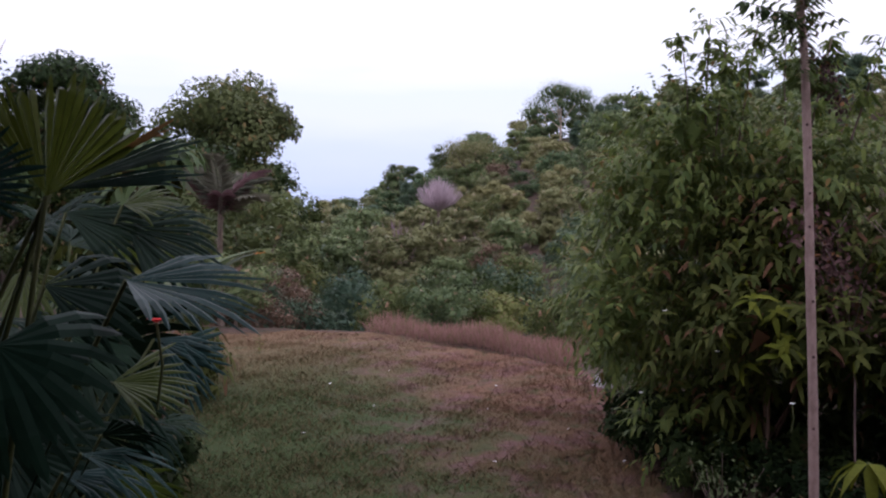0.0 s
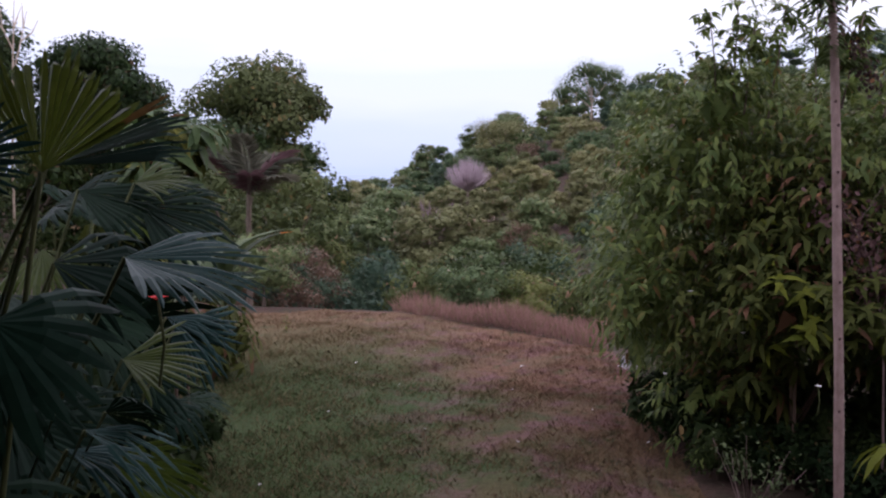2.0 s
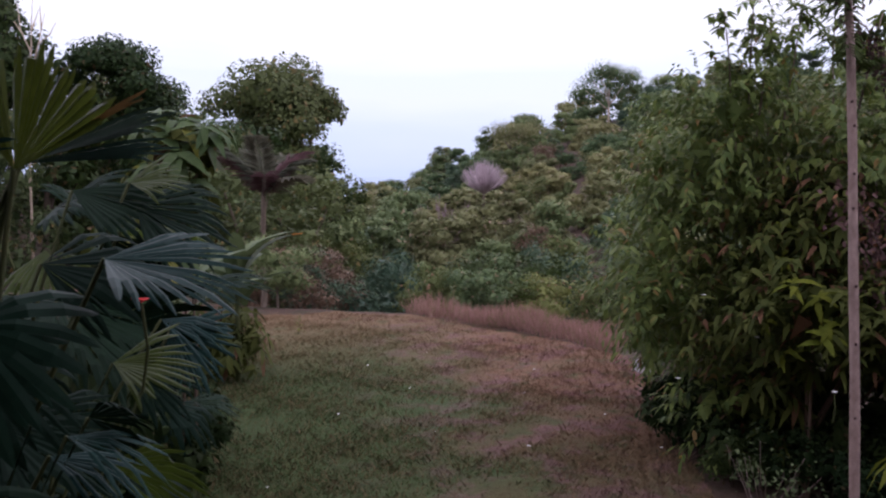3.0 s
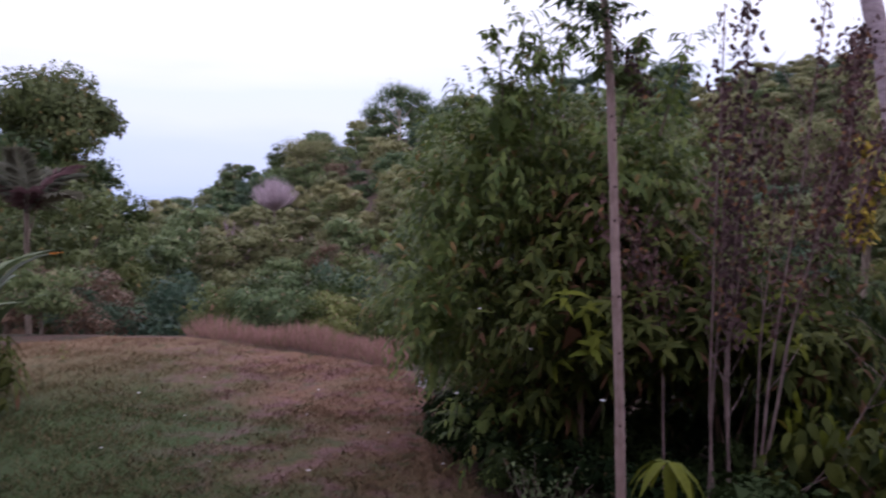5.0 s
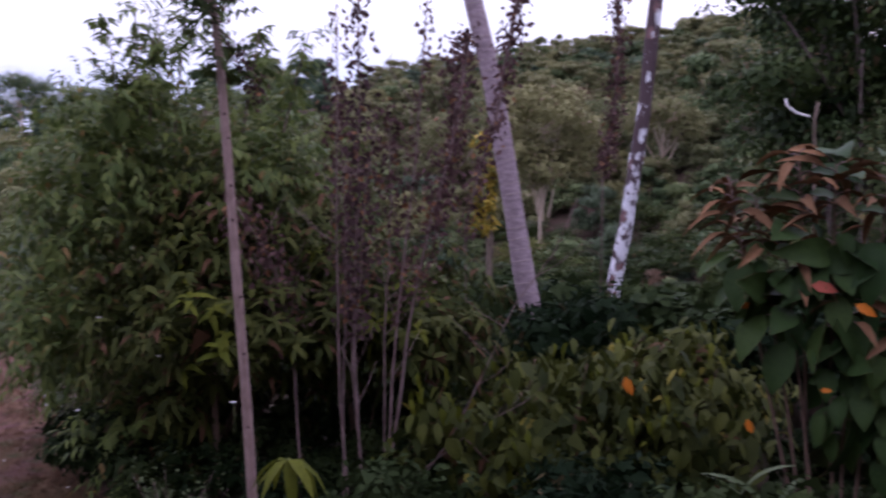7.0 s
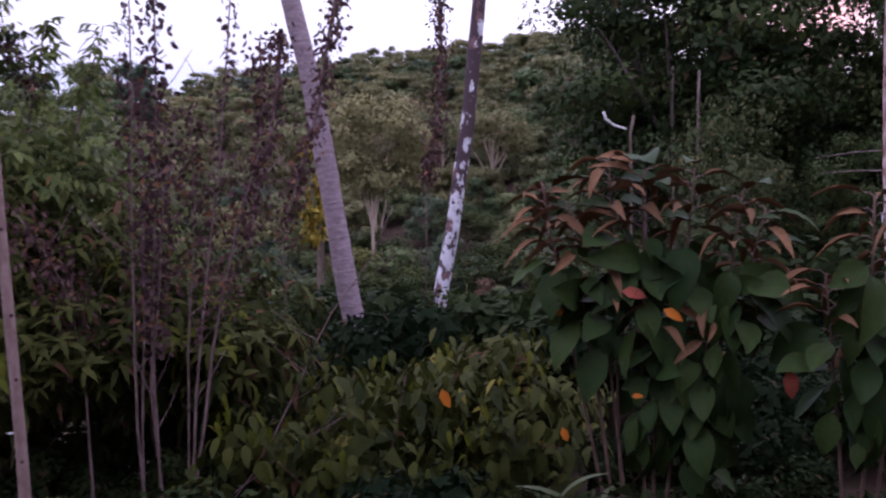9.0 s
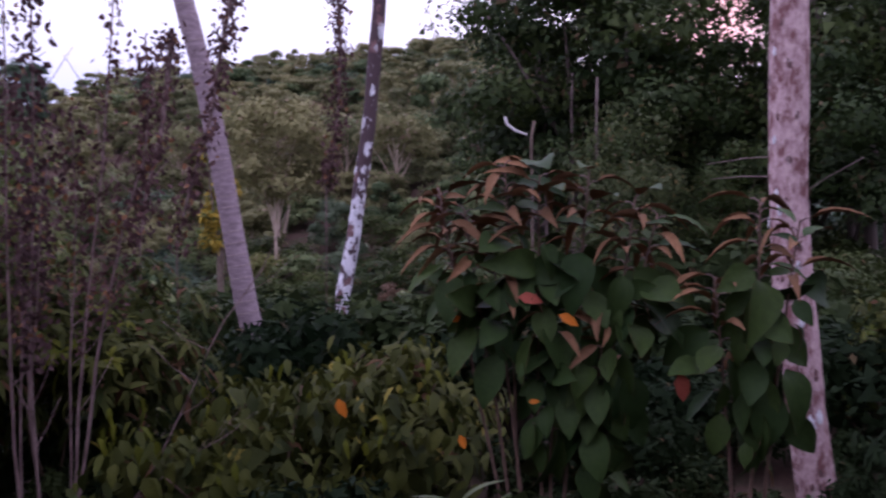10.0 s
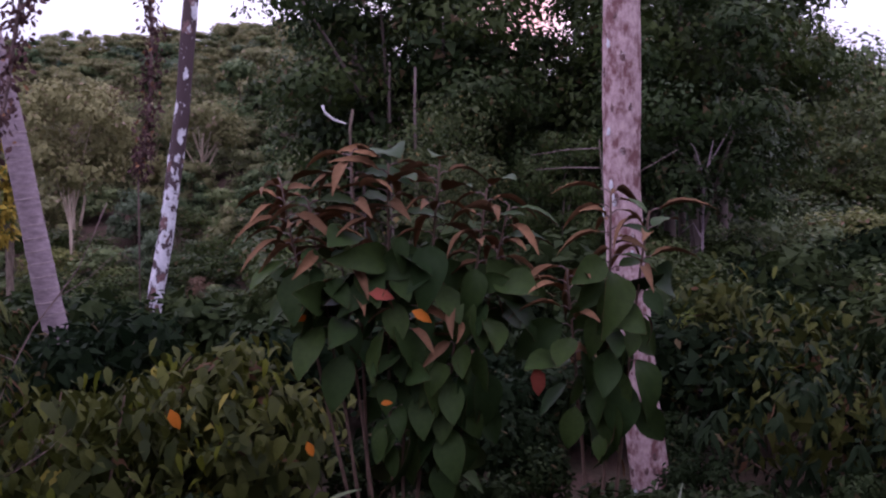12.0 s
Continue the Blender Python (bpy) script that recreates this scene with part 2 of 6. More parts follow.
M["mottled_bark"] = bark_material("mottled_bark", (0.5, 0.49, 0.54), (0.74, 0.72, 0.77), 18.0, (1, 1, 0.6), (0.075, 0.05, 0.055), 0.465, blotch_scale=8.5, climbing=True)
M["palm_bark"] = bark_material("palm_bark", (0.2, 0.15, 0.17), (0.36, 0.28, 0.31), 16.0, (0.6, 0.6, 2.0))
M["stalk"] = bark_material("stalk", (0.10, 0.065, 0.062), (0.24, 0.17, 0.16), 40.0)
M["brown_stem"] = bark_material("brown_stem", (0.07, 0.045, 0.035), (0.16, 0.10, 0.075), 40.0)
M["soil"] = ground_material("soil", ((0.08, 0.05, 0.04), (0.095, 0.062, 0.05), (0.055, 0.048, 0.03)), 0.3, 22.0)
M["turf"] = turf_material("turf", (0.05, 0.074, 0.028), (0.158, 0.09, 0.058), (0.235, 0.135, 0.088), (0.165, 0.082, 0.096))
M["blade"] = turf_material("blade", (0.048, 0.076, 0.025), (0.166, 0.095, 0.061), (0.248, 0.145, 0.095), (0.168, 0.088, 0.1), True)
# darker copy of dark_leaf, forest-floor shade put into the colour
M["floor_shade_leaf"] = leaf_material("floor_shade_leaf", (0.014, 0.027, 0.01), (0.042, 0.062, 0.021), (0.08, 0.06, 0.03), 0.03, 0.6, 0.2, 0.5, 0.05)
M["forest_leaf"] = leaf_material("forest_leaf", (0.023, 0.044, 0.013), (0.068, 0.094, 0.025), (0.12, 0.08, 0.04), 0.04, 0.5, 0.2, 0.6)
M["yellow_leaf"] = leaf_material("yellow_leaf", (0.3, 0.22, 0.03), (0.5, 0.38, 0.06), (0.12, 0.14, 0.04), 0.3, 0.6, 0.3, 0.2)
M["red_leaf"] = leaf_material("red_leaf", (0.32, 0.07, 0.05), (0.42, 0.12, 0.08), None, 0, 0.7, 0.2, 0.3)
M["grey_green"] = leaf_material("grey_green", (0.12, 0.15, 0.10), (0.26, 0.29, 0.22), None, 0, 0.7, 0.2, 0.2)
M["bark_grey"] = bark_material("bark_grey", (0.09, 0.065, 0.06), (0.2, 0.155, 0.145), 10.0)
M["white_plain"] = bark_material("white_plain", (0.5, 0.47, 0.47), (0.75, 0.72, 0.72), 12.0)
M["stone"] = bark_material("stone", (0.38, 0.35, 0.36), (0.68, 0.64, 0.65), 14.0, (1, 1, 1))


def water_material():
    m, nt, p = material("water", 1.0, 0.0)
    # matte base colour stands in for sky reflection and haze over the sea
    p.inputs["Base Color"].default_value = (0.35, 0.41, 0.52, 1)
    bump(nt, p, noise_of(nt, 0.05, 3.0, 0.5, (1, 1, 1)), 0.1, 1.0)
    return m


M["sea"] = water_material()

# ---- mesh helpers ----
FACES3 = np.array([(0, 1, 2)])
FACES4 = np.array([(0, 1, 2), (0, 2, 3)])
FACES8 = np.array([(0, 1, 4), (1, 2, 5), (1, 5, 4), (2, 3, 5), (0, 6, 1), (1, 7, 2), (1, 6, 7), (2, 7, 3)])


def mesh_of(name, verts, tris, mats, slots=None, smooth=False, normals=None):
    me = bpy.data.meshes.new(name)
    verts, tris = np.asarray(verts, np.float32), np.asarray(tris, np.int32)
    me.vertices.add(len(verts))
    me.vertices.foreach_set("co", verts.ravel())
    me.loops.add(3 * len(tris))
    me.loops.foreach_set("vertex_index", tris.ravel())
    me.polygons.add(len(tris))
    me.polygons.foreach_set("loop_start", np.arange(0, 3 * len(tris), 3, dtype=np.int32))
    for m in mats if isinstance(mats, (list, tuple)) else [mats]:
        me.materials.append(m)
    if slots is not None:
        me.polygons.foreach_set("material_index", np.asarray(slots, np.int32))
    me.update(calc_edges=True)
    me.polygons.foreach_set("use_smooth", np.full(len(tris), smooth))
    me.validate()
    if normals is not None:
        me.polygons.foreach_set("use_smooth", np.ones(len(tris), bool))
        me.normals_split_custom_set_from_vertices(normals)
    return me


def joined(pieces):
    verts, tris, n = [], [], 0
    for v, f in pieces:
        verts.append(v)
        tris.append(np.asarray(f) + n)
        n += len(v)
    return np.concatenate(verts), np.concatenate(tris)


def part(name, me, parent, label="", m=None):
    ob = new(name, me)
    ob.parent = parent
    if m is not None:
        ob.matrix_basis = m
    return tagged(ob, label)


def thing(name, label, category, group="", m=None, kind=""):
    ob = new(name)
    ob.empty_display_size = 0.1
    if m is not None:
        ob.matrix_basis = m
    return tagged(ob, label, category, group, kind)


def unit(v):
    return v / np.maximum(np.linalg.norm(v, axis=-1, keepdims=True), 1e-9)


def tube(points, radii, sides=7):
    """A tapered round stem along points."""
    pts = np.array(points, float)
    way = unit(np.gradient(pts, axis=0))
    ref = np.where(np.abs(way[:, 2:3]) > 0.9, [[1.0, 0, 0]], [[0, 0, 1.0]])
    a = unit(np.cross(way, ref))
    b = np.cross(way, a)
    ang = np.linspace(0, 2 * np.pi, sides, endpoint=False)
    ring = np.cos(ang)[None, :, None] * a[:, None] + np.sin(ang)[None, :, None] * b[:, None]
    verts = (pts[:, None] + ring * np.array(radii, float)[:, None, None]).reshape(-1, 3)
    f = []
    for i in range(len(pts) - 1):
        for j in range(sides):
            k = (j + 1) % sides
            p, q, r, s = i * sides + j, i * sides + k, (i + 1) * sides + k, (i + 1) * sides + j
            f += [(p, q, r), (p, r, s)]
    last = (len(pts) - 1) * sides
    f += [(last, last + j, last + j + 1) for j in range(1, sides - 1)]
    return verts, np.array(f)


def wobbly(rng, a, b, n=6, bend=0.05):
    """Points from a to b with a slight natural bend."""
    a, b = np.array(a, float), np.array(b, float)
    t = np.linspace(0, 1, n)[:, None]
    size = np.linalg.norm(b - a)
    off = np.cumsum(rng.normal(0, bend * size / n, (n, 3)), axis=0)
    return a + (b - a) * t + off * t * (1.2 - t)


def leaves(base, way, face, length, width, droop=0.15, fine=False):
    """Folded leaves: base points, directions, upper sides, sizes. fine: two folded halves with a bent rib; None: plain far ones."""
    way = unit(way)
    side = unit(np.cross(way, face))
    up = np.cross(side, way)
    L, W = np.asarray(length)[:, None], np.asarray(width)[:, None]
    down = np.array([0, 0, -1.0]) * (L * droop)
    at = lambda t: base + way * L * t + down * t * t  # noqa: E731
    if fine is None:
        v = np.stack([at(0.1) + side * W / 2, at(1.0), at(0.1) - side * W / 2], 1)
        faces = FACES3
    elif not fine:
        mid, lift = at(0.45), up * W * 0.12
        v = np.stack([base, mid + side * W / 2 + lift, at(1.0), mid - side * W / 2 + lift], 1)
        faces = FACES4
    else:
        a, b, lift = at(0.3), at(0.68), up * W * 0.14
        v = np.stack([base, a, b, at(1.0), a + side * W / 2 + lift, b + side * W * 0.42 + lift, a - side * W / 2 + lift, b - side * W * 0.42 + lift], 1)
        faces = FACES8
    k = v.shape[1]
    f = (faces[None] + k * np.arange(len(base))[:, None, None]).reshape(-1, 3)
    return v.reshape(-1, 3), f


def ball(rng, n):
    return unit(rng.normal(size=(n, 3)))


def outward(v, f, d, soft):
    """Turns each leaf's faces outwards and rounds its shading with the clump that it grows on. d: one outward way per leaf."""
    k, t = len(v) // len(d), len(f) // len(d)
    a, b, c = v[f[:, 0]], v[f[:, 1]], v[f[:, 2]]
    flip = (np.cross(b - a, c - a) * np.repeat(d, t, axis=0)).sum(-1) < 0
    f = f.copy()
    f[flip] = f[flip][:, ::-1]
    own = unit(np.cross(b - a, c - a)) * np.where(flip, -1.0, 1.0)[:, None]
    own = own.reshape(len(d), t, 3).mean(1)
    return f, np.repeat(unit(soft * d + (1 - soft) * own), k, axis=0)


def crown(rng, lobes, each, length, width, droop=0.2, fine=False, low=-0.6, flat=0.3, core=0.0, soft=0.55):
    """Leaves over the outsides of many overlapping lobes (centre, radii). core: the share of broad inner leaves that fill each lobe.
    Returns vertices, faces and shading normals."""
    pieces, normals = [], []

    def grow(base, way, face, d, L, W, kind):
        v, f = leaves(base, way, face, L, W, droop, kind)
        f, n = outward(v, f, d, soft)
        pieces.append((v, f))
        normals.append(n)

    for centre, radii in lobes if core else ():
        n = max(8, int(each * core))
        d = ball(rng, n)
        base = np.array(centre) + d * np.array(radii) * rng.uniform(0.3, 0.75, (n, 1))
        s = rng.uniform(1.2, 2.0, n)
        face = unit(d + rng.normal(0, 0.3, (n, 3)))
        grow(base, np.cross(face, ball(rng, n)), face, d, length * s, width * 1.8 * s, None)
    for centre, radii in lobes:
        d = ball(rng, each * 2)
        d = d[d[:, 2] > low][:each]
        n = len(d)
        base = np.array(centre) + d * np.array(radii) * rng.uniform(0.55, 1.05, (n, 1)) ** 0.6
        face = unit(d * (1 - flat) + np.array([0, 0, flat]) + rng.normal(0, 0.42, (n, 3)))
        way = unit(np.cross(face, ball(rng, n)) + 0.25 * d + [0, 0, -0.15])
        s = rng.uniform(0.6, 1.35, n)
        grow(base, way, face, d, length * s, width * s, fine)
    v, f = joined(pieces)
    return v, f, np.concatenate(normals)

# ---- the lie of the land ----
AZ = [-180, -60, -40, -25, -12, -8, -3, 0, 2, 4.2, 6, 9.3, 13, 17, 21, 24, 35, 41, 48, 55, 65, 69, 77, 81, 87, 92, 95, 120, 180]
SKYLINE = [8, 8, 9, 9, 8.6, 6.2, 4.0, 1.0, -1.3, -1.0, 0.6, 2.0, 3.3, 5.2, 5.6, 6.3, 7.5, 8.2, 9.1, 9.8, 10.8, 9.4, 9.4, 11, 10.6, 9.2, 9.2, 8.5, 8]


def skyline(az):
    return np.interp(az, AZ, SKYLINE)


def reach(az):
    """How far off the skyline stands."""
    return np.interp(az, [-60, -3, 1, 5, 55, 62, 110], [42, 42, 80, 90, 90, 75, 60])


def ground_z(x, y):
    x, y = np.asarray(x, float), np.asarray(y, float)
    r, az = np.hypot(x, y), np.degrees(np.arctan2(x, y))
    top = 2 + reach(az) * np.tan(np.radians(skyline(az))) - np.interp(az, [-5, 3, 62, 70], [7.5, 2.6, 2.6, 7.5])
    low = np.interp(az, [-60, -10, 0, 50, 62, 110], [-0.5, -1.0, -3.2, -3.0, -1.0, -0.6])
    start = np.interp(az, [-60, 0, 15, 25, 50, 110], [13.0, 13.8, 12.0, 9.0, 8.0, 9.0])
    dip = low * np.clip((r - start) / 12, 0, 1) ** 1.2
    foot = np.interp(az, [28, 38, 58, 64], [24, 38, 38, 24])
    rise = (top - low) * np.clip((r - foot) / (reach(az) - foot), 0, 1) ** 1.15
    fall = -(top + 24) * np.clip((r - reach(az) - 15) / 160, 0, 1) ** 1.3
    rough = 0.035 * np.sin(x * 1.7 + 0.6 * y) * np.sin(y * 1.3 - 0.4 * x) + 0.015 * np.sin(5.1 * x + 1) * np.sin(4.3 * y)
    return dip + rise + fall + rough


def polar_sheet(name, mat, rings, steps, height, lift=0.0):
    ang = np.linspace(0, 2 * np.pi, steps, endpoint=False)
    x, y = np.outer(rings, np.sin(ang)), np.outer(rings, np.cos(ang))
    v = np.stack([x, y, height(x, y) + lift], -1).reshape(-1, 3)
    i, j = np.meshgrid(np.arange(len(rings) - 1), np.arange(steps), indexing="ij")
    k = (j + 1) % steps
    a, b, c, d = i * steps + j, i * steps + k, (i + 1) * steps + k, (i + 1) * steps + j
    f = np.concatenate([np.stack([a, c, b], -1).reshape(-1, 3), np.stack([a, d, c], -1).reshape(-1, 3)])
    return new(name, mesh_of(name, v, f, mat, smooth=True))


rings = np.concatenate([[0.02], np.arange(0.4, 16, 0.35), np.geomspace(16, 300, 60), [600, 1500, 4600]])
ground = polar_sheet("ground", M["soil"], rings, 240, ground_z)
tagged(ground, "dark leaf-littered soil of the garden and hillside", "ground", kind="structure")
sea = polar_sheet("water", M["sea"], np.array([1.0, 200, 500, 1200, 2500, 4500]), 64, lambda x, y: 0 * x - 20.0)
tagged(sea, "hazy pale blue sea far below the valley", "sea", kind="structure")


def lawn_edge(az):
    """Distance to the lawn's rim by direction."""
    return np.interp(az, [-180, -90, -45, -25, -12, -7, -3, 1.5, 6.5, 12, 15.5, 19, 20.5, 22, 25, 40, 75, 180],
                     [2.0, 2.6, 3.5, 4.5, 7.5, 12, 13.6, 13.5, 12.9, 12.1, 11.3, 10.2, 9.2, 7.2, 6.0, 4.2, 3.6, 2.0])


def make_lawn():
    az = np.radians(np.linspace(-180, 180, 401))
    s = np.linspace(0.02, 1, 56)
    rim = lawn_edge(np.degrees(az)) + 0.1 * np.sin(az * 23) + 0.05 * np.sin(az * 57 + 1)
    r = np.outer(s, rim)
    x, y = r * np.sin(az), r * np.cos(az)
    v = np.stack([x, y, ground_z(x, y) + 0.012 + 0.012 * np.sin(9 * x) * np.sin(8 * y + x)], -1).reshape(-1, 3)
    i, j = np.meshgrid(np.arange(len(s) - 1), np.arange(len(az) - 1), indexing="ij")
    a = i * len(az) + j
    b, c, d = a + 1, a + len(az) + 1, a + len(az)
    f = np.concatenate([np.stack([a, c, b], -1).reshape(-1, 3), np.stack([a, d, c], -1).reshape(-1, 3)])
    lawn = new("lawn", mesh_of("lawn", v, f, M["turf"], smooth=True))
    tagged(lawn, "mown lawn, green by the palms and parched red-brown beyond", "lawn", kind="structure")


make_lawn()


def make_light_blocks():
    """Unseen plain wall and roof slab, added behind and above the camera to block skylight."""
    for name, (x0, x1, y0, y1, z0, z1), label in (("wall_behind", (-4.5, 3.0, -2.3, -2.1, -0.2, 3.5), "plain house wall behind the lawn's near end"),
                                                  ("roof_eave", (-4.8, 1.4, -4.0, 1.9, 3.5, 3.62), "plain overhanging roof eave")):
        v = [(x, y, z) for z in (z0, z1) for y in (y0, y1) for x in (x0, x1)]
        f = [(0, 2, 3), (0, 3, 1), (4, 5, 7), (4, 7, 6), (0, 1, 5), (0, 5, 4), (2, 6, 7), (2, 7, 3), (0, 4, 6), (0, 6, 2), (1, 3, 7), (1, 7, 5)]
        tagged(new(name, mesh_of(name, v, f, M["bark"])), label, "wall", kind="structure")


make_light_blocks()

def make_turf_blades():
    rng = np.random.default_rng(5)
    n = 280000
    az = np.radians(rng.uniform(-16, 30, n))
    r = rng.uniform(4.6, 13.6, n) ** 1.0
    keep = r < lawn_edge(np.degrees(az)) - 0.02
    az, r = az[keep], r[keep]
    x, y = r * np.sin(az), r * np.cos(az)
    clump = np.sin(2.3 * x + 1.1 * np.sin(3 * y)) * np.sin(2.9 * y + 0.7 * np.sin(2 * x))
    keep = rng.uniform(-1.1, 1.0, len(x)) < clump
    x, y = x[keep], y[keep]
    n = len(x)
    base = np.stack([x, y, ground_z(x, y) + 0.008], -1)
    h = (rng.uniform(0.014, 0.038, n) * (1 + 0.9 * (rng.random(n) < 0.15)))[:, None]
    lean = np.concatenate([rng.normal(0, 0.8, (n, 2)), np.ones((n, 1))], 1)
    side = np.stack([rng.normal(size=n), rng.normal(size=n), np.zeros(n)], -1)
    side = unit(side) * rng.uniform(0.003, 0.007, n)[:, None]
    v = np.stack([base - side, base + side, base + lean * h], 1).reshape(-1, 3)
    grass = new("grass", mesh_of("grass", v, np.arange(3 * n).reshape(-1, 3), M["blade"]))
    tagged(grass, "short parched turf blades on the lawn", "grass", kind="stuff")


make_turf_blades()


# ---- trees ----
def make_tree(name, seed, label, category, leaf, bark, height=1.0, spread_r=0.45, clear=0.25, lobes=14, each=230, leaf_len=0.045,
              leaf_wid=0.028, trunk_r=0.018, flat=0.0, limb_count=5, group="", fine=False, bend=0.05, core=0.25, skirt=0):
    """A tree of the given height: tapered trunk, limbs, and a ragged crown of many leaf clumps from `clear` upwards."""
    rng = np.random.default_rng(seed)
    root = thing(name, label, category, group)
    crown_h = height * (1 - clear)
    body = []
    for _ in range(lobes):
        d = ball(rng, 1)[0] * rng.uniform(0.25, 0.85) ** 0.7
        c = np.array([d[0] * spread_r * 0.85, d[1] * spread_r * 0.85, height * clear + crown_h * (0.5 + 0.42 * d[2] * (1 - flat) + 0.33 * flat)])
        s = rng.uniform(0.22, 0.46) * spread_r
        body.append((c, (s, s, s * rng.uniform(0.6, 0.85))))
    for k in range(skirt):
        a, s = k * 2.4 + rng.uniform(0, 0.6), rng.uniform(0.3, 0.42) * spread_r
        body.append((np.array([math.cos(a) * spread_r * 0.62, math.sin(a) * spread_r * 0.62, height * rng.uniform(0.1, 0.32)]), (s, s, s * 0.9)))
    hub = np.array([0, 0, height * (clear + 0.35 * (1 - clear))])
    spine = wobbly(rng, (0, 0, -0.03 * height), hub, 7, bend)
    v, f = tube(spine, np.linspace(trunk_r, trunk_r * 0.55, 7) * height, 7)
    part("trunk", mesh_of("trunk", v, f, bark, smooth=True), root)
    order = rng.permutation(lobes)[:limb_count]
    for k in order:
        v, f = tube(wobbly(rng, spine[rng.integers(3, 6)], body[k][0], 5, 0.12), np.linspace(trunk_r * 0.5, trunk_r * 0.15, 5) * height, 5)
        part("limb", mesh_of("limb", v, f, bark, smooth=True), root)
    v, f, nrm = crown(rng, body, each, leaf_len * height, leaf_wid * height, fine=fine, core=core)
    part("crown", mesh_of("crown", v, f, leaf, normals=nrm), root)
    return root


def put(ob, x, y, h, rng, wide=1.0, sink=0.0):
    s = Matrix.Diagonal((h * wide, h * wide, h, 1))
    return copy_thing(ob, Matrix.Translation((x, y, float(ground_z(x, y)) - sink)) @ pose(0, 0, 0, rng.normal(0, 2), rng.normal(0, 2), rng.uniform(0, 360)) @ s)


def clear_away(ob):
    for o in (*ob.children_recursive, ob):
        bpy.data.objects.remove(o)


def make_protos():
    """One tree of each kind, one metre high, to be copied out over the land."""
    kinds = {}
    hill = dict(fine=None, core=0.35, skirt=7, leaf_len=0.042, leaf_wid=0.03, limb_count=3, group="hillside trees", category="tree", name="hill_tree")
    kinds["round"] = [make_tree(seed=11, label="dense round-crowned green tree on the hillside", leaf=M["hill_leaf"], bark=M["bark"], spread_r=0.42, clear=-0.06, lobes=13, each=130, **hill),
                      make_tree(seed=12, label="broad green tree on the hillside", leaf=M["hill_leaf"], bark=M["bark"], spread_r=0.5, clear=-0.06, lobes=13, each=130, **hill),
                      make_tree(seed=13, label="dark teal-green tree on the hillside", leaf=M["teal_leaf"], bark=M["bark"], spread_r=0.42, clear=-0.06, lobes=13, each=130, **hill)]
    kinds["pale"] = [make_tree(seed=14, label="pale olive-green tree with feathery crown", leaf=M["pale_haze_leaf"], bark=M["pale_bark"], spread_r=0.48, clear=-0.04, lobes=13, each=130, flat=0.25, **hill),
                     make_tree(seed=15, label="pale green tree with layered crown", leaf=M["pale_haze_leaf"], bark=M["pale_bark"], spread_r=0.42, clear=-0.06, lobes=13, each=130, **hill)]
    bush = dict(name="bush", category="bush", group="valley bushes", limb_count=3, clear=0.02, fine=None)
    kinds["bush"] = [make_tree(seed=16, label="leafy yellow-green bush below the lawn", leaf=M["bush_leaf"], bark=M["bark"], spread_r=0.52, lobes=20, each=145, leaf_len=0.035, leaf_wid=0.019, **bush),
                     make_tree(seed=17, label="dense mid-green bush below the lawn", leaf=M["hill_leaf"], bark=M["bark"], spread_r=0.55, lobes=20, each=145, leaf_len=0.034, leaf_wid=0.021, **bush),
                     make_tree(seed=18, label="rounded teal-green bush below the lawn", leaf=M["teal_leaf"], bark=M["bark"], spread_r=0.5, lobes=20, each=145, leaf_len=0.033, leaf_wid=0.02, **bush)]
    # takes the dark forest leaf so its colour holds the valley's shade
    kinds["dim_tone"] = [make_tree(seed=28, label="dark green bush in the shaded valley", leaf=M["forest_leaf"], bark=M["bark"], spread_r=0.55, lobes=18, each=180, leaf_len=0.034, leaf_wid=0.02, **bush)]
    kinds["rusty"] = [make_tree(seed=19, label="rusty brown half-dry bush", leaf=M["rusty_leaf"], bark=M["bark"], spread_r=0.5, lobes=16, each=150, leaf_len=0.035, leaf_wid=0.016, **bush)]
    forest = dict(name="forest_tree", category="tree", group="forest trees", limb_count=6, trunk_r=0.014, core=0.3)
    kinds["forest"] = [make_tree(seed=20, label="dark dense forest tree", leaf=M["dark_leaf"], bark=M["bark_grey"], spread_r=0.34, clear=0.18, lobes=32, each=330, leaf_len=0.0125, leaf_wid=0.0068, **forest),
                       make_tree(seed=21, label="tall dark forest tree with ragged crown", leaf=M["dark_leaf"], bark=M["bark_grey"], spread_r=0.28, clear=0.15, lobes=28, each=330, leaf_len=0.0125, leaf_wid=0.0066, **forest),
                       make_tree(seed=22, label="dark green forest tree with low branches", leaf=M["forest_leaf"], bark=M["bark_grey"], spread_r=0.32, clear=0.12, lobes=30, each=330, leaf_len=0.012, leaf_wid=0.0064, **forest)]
    # same forest tree in the lighter, lit-looking colour
    kinds["lit"] = [make_tree(seed=27, label="olive-green forest tree with lit lumpy crown", leaf=M["lit_tone_leaf"], bark=M["bark_grey"], spread_r=0.34, clear=0.15, lobes=26, each=330, leaf_len=0.012, leaf_wid=0.0066, **forest)]
    wood = dict(name="wood_tree", category="tree", group="trees behind the palms", limb_count=3, fine=None, skirt=8, clear=0.05, leaf_len=0.021, leaf_wid=0.014, core=0.3)
